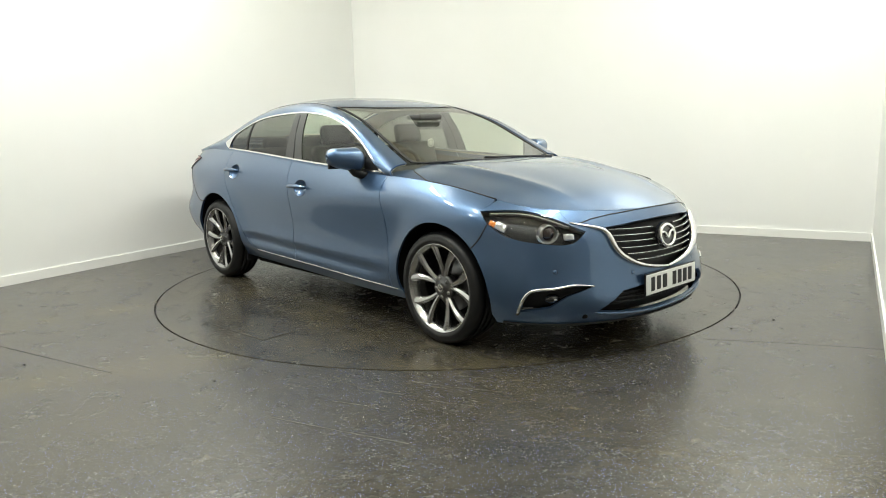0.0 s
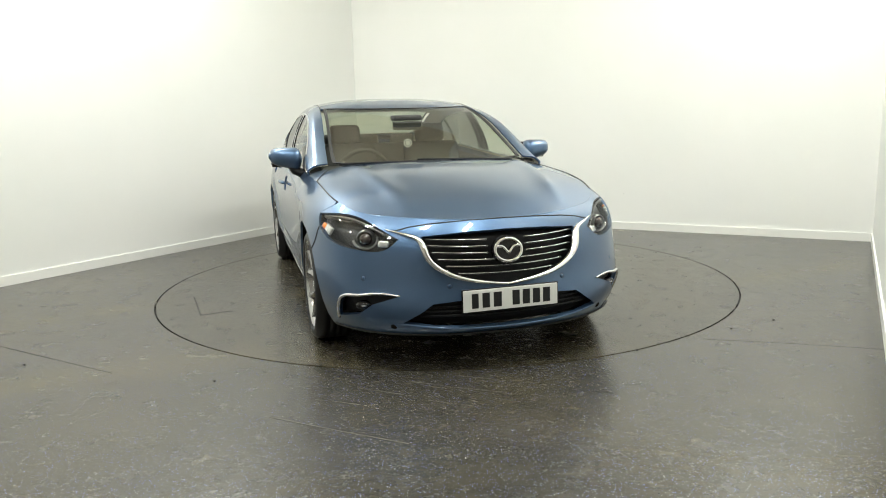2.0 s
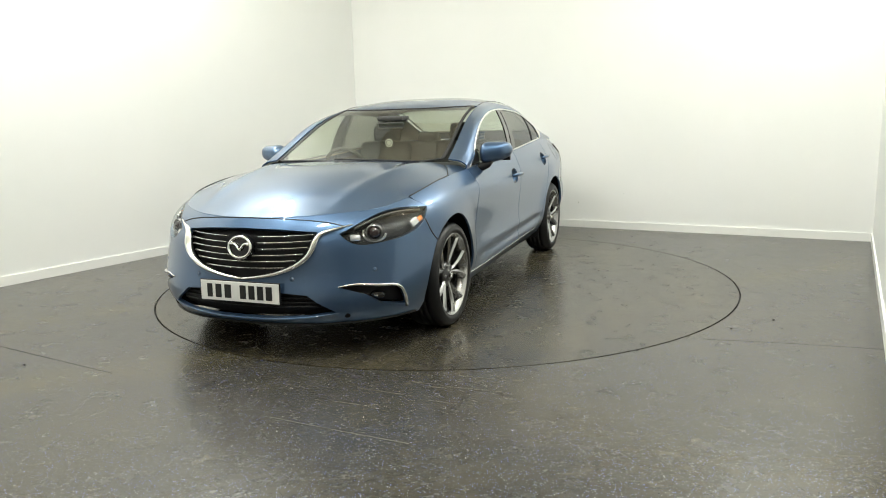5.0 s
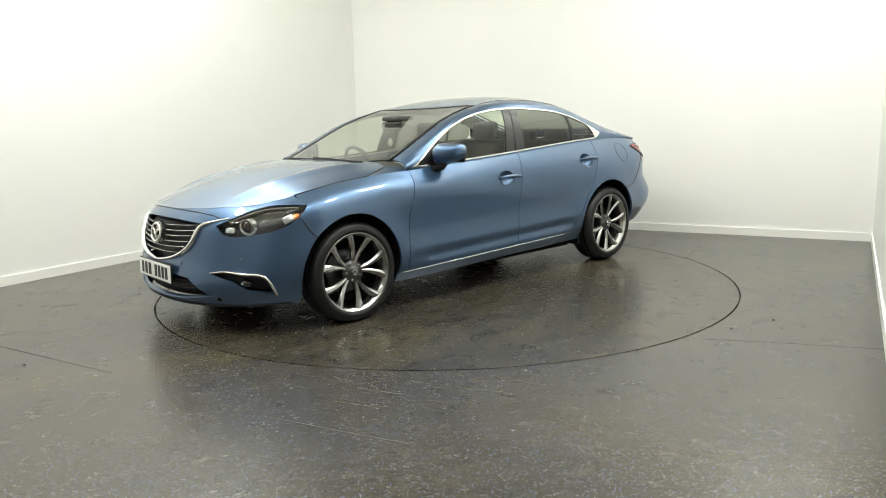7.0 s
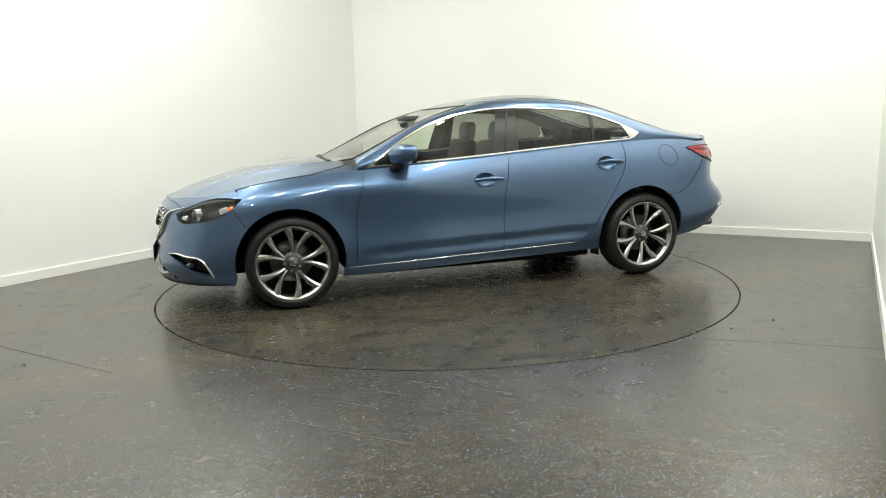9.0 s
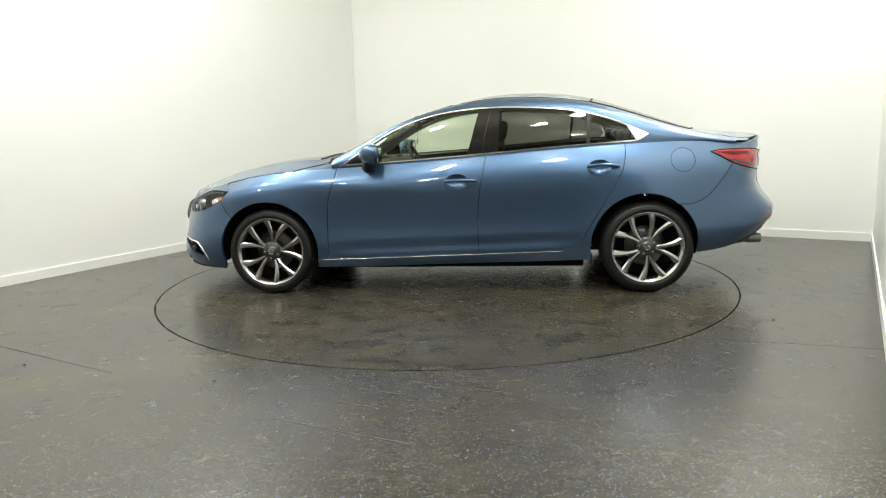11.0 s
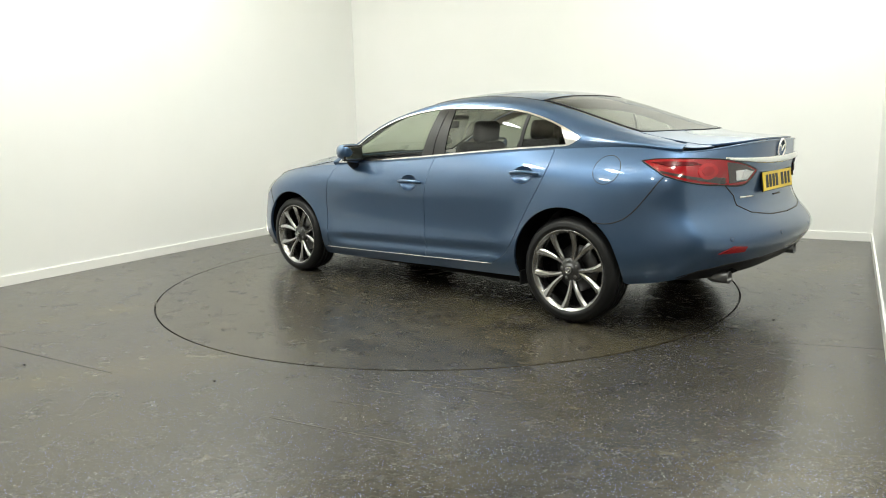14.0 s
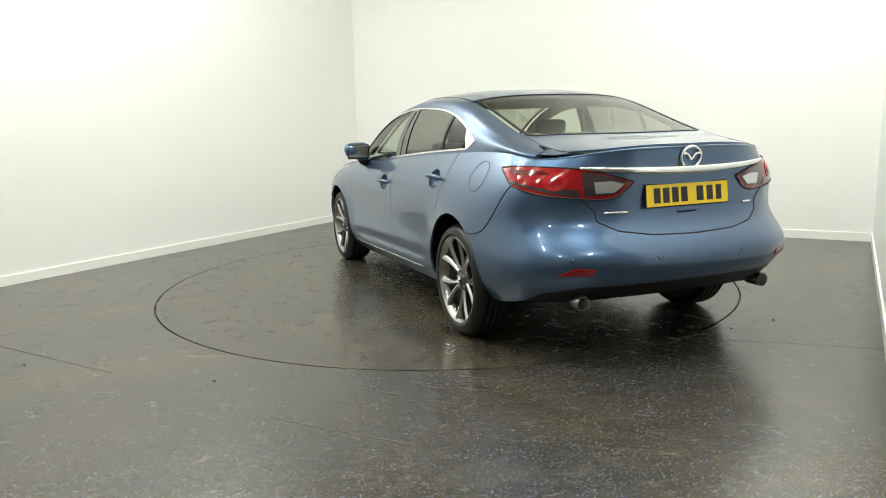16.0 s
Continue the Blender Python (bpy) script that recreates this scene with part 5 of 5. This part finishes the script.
def wheel(x, sgn, phase):
    tr = 0.330 if x > 0 else 0.339
    grooves = [(tr, -0.07), (tr, -0.045), (tr - 0.007, -0.043), (tr - 0.007, -0.036), (tr, -0.034), (tr, -0.005), (tr - 0.007, -0.003), (tr - 0.007, 0.004), (tr, 0.006), (tr, 0.034), (tr - 0.007, 0.036), (tr - 0.007, 0.043), (tr, 0.045), (tr, 0.07)]
    prof = [(0.242, -0.105), (0.268, -0.114), (0.300, -0.1165), (0.314, -0.108), (0.325, -0.092)] + grooves + [(0.325, 0.092), (0.314, 0.108), (0.300, 0.1165), (0.289, 0.1168),
            (0.287, 0.1185), (0.274, 0.1165), (0.270, 0.114), (0.264, 0.110), (0.260, 0.100)]
    m = Matrix.Translation((x, sgn * 0.803, tr)) @ (Matrix.Identity(4) if sgn > 0 else pose(0, 0, 0, 0, 0, 180))
    rimp = [(0.212, -0.10), (0.222, -0.06), (0.226, 0.04), (0.236, 0.085), (0.246, 0.098), (0.250, 0.101), (0.2545, 0.108), (0.2610, 0.1110), (0.2640, 0.108), (0.2640, 0.10)]
    v, f = lathe(rimp, 64)
    hub = turned(v, f, m, "wheel", ALLOY, car, "gunmetal alloy wheel with twin spokes and a black tyre")
    v, f = lathe(prof, 72)
    turned(v, f, m, "tyre", RUBBER, hub, "black tyre")
    v, f = lathe([(0.05, 0.0), (0.150, 0.0), (0.152, 0.006), (0.150, 0.012), (0.05, 0.012)], 48)
    turned(v, f, m @ Matrix.Translation((0, -0.03, 0)), "brake_disc", ALLOYD, hub)
    v, f = lathe([(0.0, -0.05), (0.222, -0.05), (0.222, -0.04)], 40)
    turned(v, f, m, "back_plate", LINER, hub)
    v, f = lathe([(0.0, 0.084), (0.030, 0.084), (0.034, 0.079), (0.052, 0.072), (0.072, 0.068), (0.079, 0.060), (0.080, 0.02), (0.0, 0.02)], 40)
    turned(v, f, m, "hub", ALLOYD, hub)
    v, f = lathe([(0.0, 0.0895), (0.024, 0.089), (0.0285, 0.086), (0.0295, 0.082)], 28)
    cap = turned(v, f, m, "hub_cap", GLOSSB, hub)
    ringp = [m @ Vector((0.0205 * math.cos(a), 0.0895, 0.0175 * math.sin(a))) for a in np.linspace(0, 2 * math.pi, 24, endpoint=False)]
    v, f = tube(ringp, 0.0026, 6, closed=True)
    mesh_ob("emblem", v, f, CHROME, hub)
    v, f = tube([m @ Vector((a * 0.0205, 0.0898, b * 0.0175)) for a, b in ((-0.8, 0.3), (-0.3, 0.1), (0, -0.25), (0.3, 0.1), (0.8, 0.3))], 0.0022, 6)
    mesh_ob("emblem_bar", v, f, CHROME, hub)
    base = 90 + phase
    for k in range(5):
        a = radians(base + 72 * k + 36)
        v, f = lathe([(0.0, 0.078), (0.0085, 0.078), (0.0105, 0.074), (0.0105, 0.06)], 12)
        turned(v, f, m @ Matrix.Translation((0.056 * math.cos(a), 0, 0.056 * math.sin(a))), "wheel_nut", STEEL, hub)
        for tw in (1, -1):
            verts, faces, nn = [], [], 12
            for i in range(nn + 1):
                t = i / nn
                r = 0.046 + 0.206 * t
                ang = radians(base + 72 * k + tw * (6.5 + 13.0 * t - 1.0 * math.sin(math.pi * t)))
                wd = 0.0115 + 0.0145 * t ** 1.5
                yy = 0.066 + 0.022 * math.sin(math.pi * min(1, t * 0.95) * 0.55) + 0.014 * t ** 2
                rad_, tan_ = Vector((math.cos(ang), 0, math.sin(ang))), Vector((-math.sin(ang), 0, math.cos(ang)))
                skew = tw * 0.006
                for du, dy in ((-1.0, -0.036), (-1.05, -0.013), (-0.30, 0.0), (0.55, -0.001), (1.05, -0.009), (1.0, -0.036)):
                    q = rad_ * r + tan_ * (wd * du)
                    q.y = yy + dy - skew * du * tw * 0.6
                    verts.append(q)
            for i in range(nn):
                for j in range(5):
                    faces.append((6 * i + j, 6 * i + j + 1, 6 * i + 7 + j, 6 * i + 6 + j))
            ob = turned(verts, faces, m, "spoke", ALLOY, hub, smooth_=False)
    return hub


for x in (1.423, -1.423):
    for sgn in (1, -1):
        wheel(x, sgn, {(1, 1): 13, (-1, 1): 25, (1, -1): 8, (-1, -1): 40}[(1 if x > 0 else -1, sgn)])

# ------------------------------------------------------------------ the cabin's inside


def seat(x, y, width, recline=14):
    m = Matrix.Translation((x, y, 0))
    bm_ = bmesh.new()
    box(bm_, 0.05, 0, 0.50, 0.52, width, 0.15, 0.05, pose(0, 0, 0, 0, -6, 0))
    bmesh.ops.transform(bm_, matrix=m, verts=bm_.verts)
    ob = part("seat", bm_, SEAT, car, "dark leather seat", smooth=True)
    bm_ = bmesh.new()
    box(bm_, -0.30, 0, 0.83, 0.13, width * 0.98, 0.62, 0.055, pose(0, 0, 0, 0, -recline, 0))
    bmesh.ops.transform(bm_, matrix=m, verts=bm_.verts)
    part("backrest", bm_, SEAT, ob, smooth=True)
    bm_ = bmesh.new()
    box(bm_, -0.405, 0, 1.205, 0.09, width * 0.52, 0.16, 0.04, pose(0, 0, 0, 0, -recline * 0.6, 0))
    bmesh.ops.transform(bm_, matrix=m, verts=bm_.verts)
    part("headrest", bm_, SEAT, ob, smooth=True)


seat(0.05, 0.37, 0.50)
seat(0.05, -0.37, 0.50)
bm = bmesh.new()
box(bm, -0.90, 0, 0.50, 0.50, 1.30, 0.16, 0.05)
bench = part("rear_bench", bm, SEAT, car, "dark leather rear bench", smooth=True)
bm = bmesh.new()
box(bm, -1.20, 0, 0.82, 0.14, 1.28, 0.60, 0.05, pose(0, 0, 0, 0, -22, 0))
part("backrest", bm, SEAT, bench, smooth=True)
for y in (0.36, 0.0, -0.36):
    bm = bmesh.new()
    box(bm, -1.32, y, 1.135, 0.09, 0.24, 0.12, 0.035)
    part("headrest", bm, SEAT, bench, smooth=True)
bm = bmesh.new()
box(bm, -1.60, 0, 1.075, 0.45, 1.10, 0.03, 0.01)
part("parcel_shelf", bm, TRIM, car)
bm = bmesh.new()
box(bm, 0.74, 0, 0.885, 0.50, 1.42, 0.17, 0.06, pose(0, 0, 0, 0, 6, 0))
part("dashboard", bm, TRIM, car, smooth=True)
bm = bmesh.new()
box(bm, 0.15, 0, 0.58, 1.0, 0.22, 0.18, 0.04)
part("console", bm, TRIM, car, smooth=True)
bm = bmesh.new()
box(bm, 0.0, 0, 0.33, 2.3, 1.50, 0.06)
part("cabin_floor", bm, LINER, car)
bm = bmesh.new()
box(bm, 1.0, 0, 0.62, 0.03, 1.46, 0.62)
part("bulkhead", bm, LINER, car)
bm = bmesh.new()
box(bm, -1.42, 0, 0.72, 0.03, 1.30, 0.60)
part("boot_bulkhead", bm, LINER, car)
ringp = [Matrix.Translation((0.42, -0.37, 0.93)) @ pose(0, 0, 0, 0, -64, 0) @ Vector((0.185 * math.cos(a), 0.185 * math.sin(a), 0)) for a in np.linspace(0, 2 * math.pi, 40, endpoint=False)]
v, f = tube(ringp, 0.016, 10, closed=True)
sw = mesh_ob("steering_wheel", v, f, TRIM, car, "dark steering wheel")
bm = bmesh.new()
box(bm, 0.44, -0.37, 0.92, 0.06, 0.30, 0.07, 0.02)
part("steering_hub", bm, TRIM, sw, smooth=True)
bm = bmesh.new()
box(bm, 0.36, 0, 1.265, 0.04, 0.24, 0.065, 0.018)
part("rear_view_mirror", bm, TRIM, car, smooth=True)
bm = bmesh.new()
box(bm, 0.30, 0, 1.325, 0.16, 0.22, 0.04, 0.015)
part("sensor_pod", bm, TRIM, car, smooth=True)
dp = np.array([0.377, -0.010, 1.134])
dn = Vector((1.0, 0.0, 0.0))
v, f = lathe([(0.0, 0.002), (0.031, 0.002), (0.033, 0.0), (0.031, -0.002), (0.0, -0.002)], 28)
fresh = turned(v, f, facing(dp, dn), "hanging_disc", PLATEW, car, "round white disc hanging under the inside mirror")
v, f = lathe([(0.019, 0.003), (0.024, 0.003)], 28)
turned(v, f, facing(dp, dn), "disc_ring", TRIM, fresh)
v, f = tube([(0.377, -0.010, 1.165), (0.372, -0.008, 1.21), (0.365, -0.004, 1.25)], 0.0012, 6)
mesh_ob("string", v, f, TRIM, fresh)


def shut_line(name, pts, rear=False, parent=None):
    """A dark shut line laid into the skin between two panels."""
    q = dense(pts, 0.02, False)
    for sg in (1, -1):
        v, f = tube([on_shell(sg * s_, z, -0.0002, rear)[0] for s_, z in q], 0.0038, 6)
        mesh_ob(name, v, f, SEALM, parent or car)


shut_line("bonnet_seam", [(0.002, 0.779)] + Y((0.18, 0.776), (0.36, 0.764), (0.47, 0.749), (0.553, 0.727)))
for sg_ in (1, -1):
    run = [(x, y, float(belt(x)[1])) for x, y in belt_points(1.765, 1.27, 20)]
    run += [tuple(bonnet([x], [y])[0]) for x, y in ((1.232, 0.8135), (1.10, 0.760), (1.048, 0.738), (1.0, 0.705))]
    v, f = tube([(x, sg_ * y, z + 0.001) for x, y, z in run], 0.0040, 6)
    mesh_ob("bonnet_seam", v, f, SEALM, car)
shut_line("bumper_seam", RB_SEAM)
shut_line("bumper_seam", [bs0] + X(*smooth((1.785, 0.70), (1.75, 0.64), (1.71, 0.598), n=4)))
shut_line("boot_seam", tail(tl_low[13:14]) + tail(YR((0.519, 0.82), (0.509, 0.764), (0.422, 0.719), (0.25, 0.694))) + [(0.002, 0.687)], True, boot_lid)
shut_line("rear_crease", tail(YR((0.795, 0.36), (0.748, 0.404), (0.6, 0.441), (0.3, 0.4535), (0.003, 0.4535))), True, rear_bumper)

# ------------------------------------------------------------------ motion
HEADING = [-47.82, -53.96, -60.50, -66.51, -73.05, -79.16, -85.74, -91.79, -98.39, -104.50, -110.91]
LATER = [-143.47, -150.09, -156.26, -162.60]
LAST = [-190.83, -197.40, -203.53, -210.02, -216.18, -222.75, -229.15, -235.73, -241.73, -248.19]


def headings():
    t = np.concatenate([np.arange(11) * 0.5, 7.5 + np.arange(4) * 0.5, 11.5 + np.arange(10) * 0.5])
    return t, np.array(HEADING + LATER + LAST)


def motions():
    t, a = headings()
    # an even turn, smoothed over the readings
    c = np.polyfit(t, a, 6)
    rows = [(q, float(np.polyval(c, q))) for q in np.arange(0, 16.01, 0.5)]
    off_ = Vector((-0.1172, -0.3510, 0))
    walk(turntable, [(q, pose(0, 0, 0, 0, 0, h_)) for q, h_ in rows])
    walk(car, [(q, pose(0, 0, 0, 0, 0, h_) @ Matrix.Translation(off_)) for q, h_ in rows])


motions()
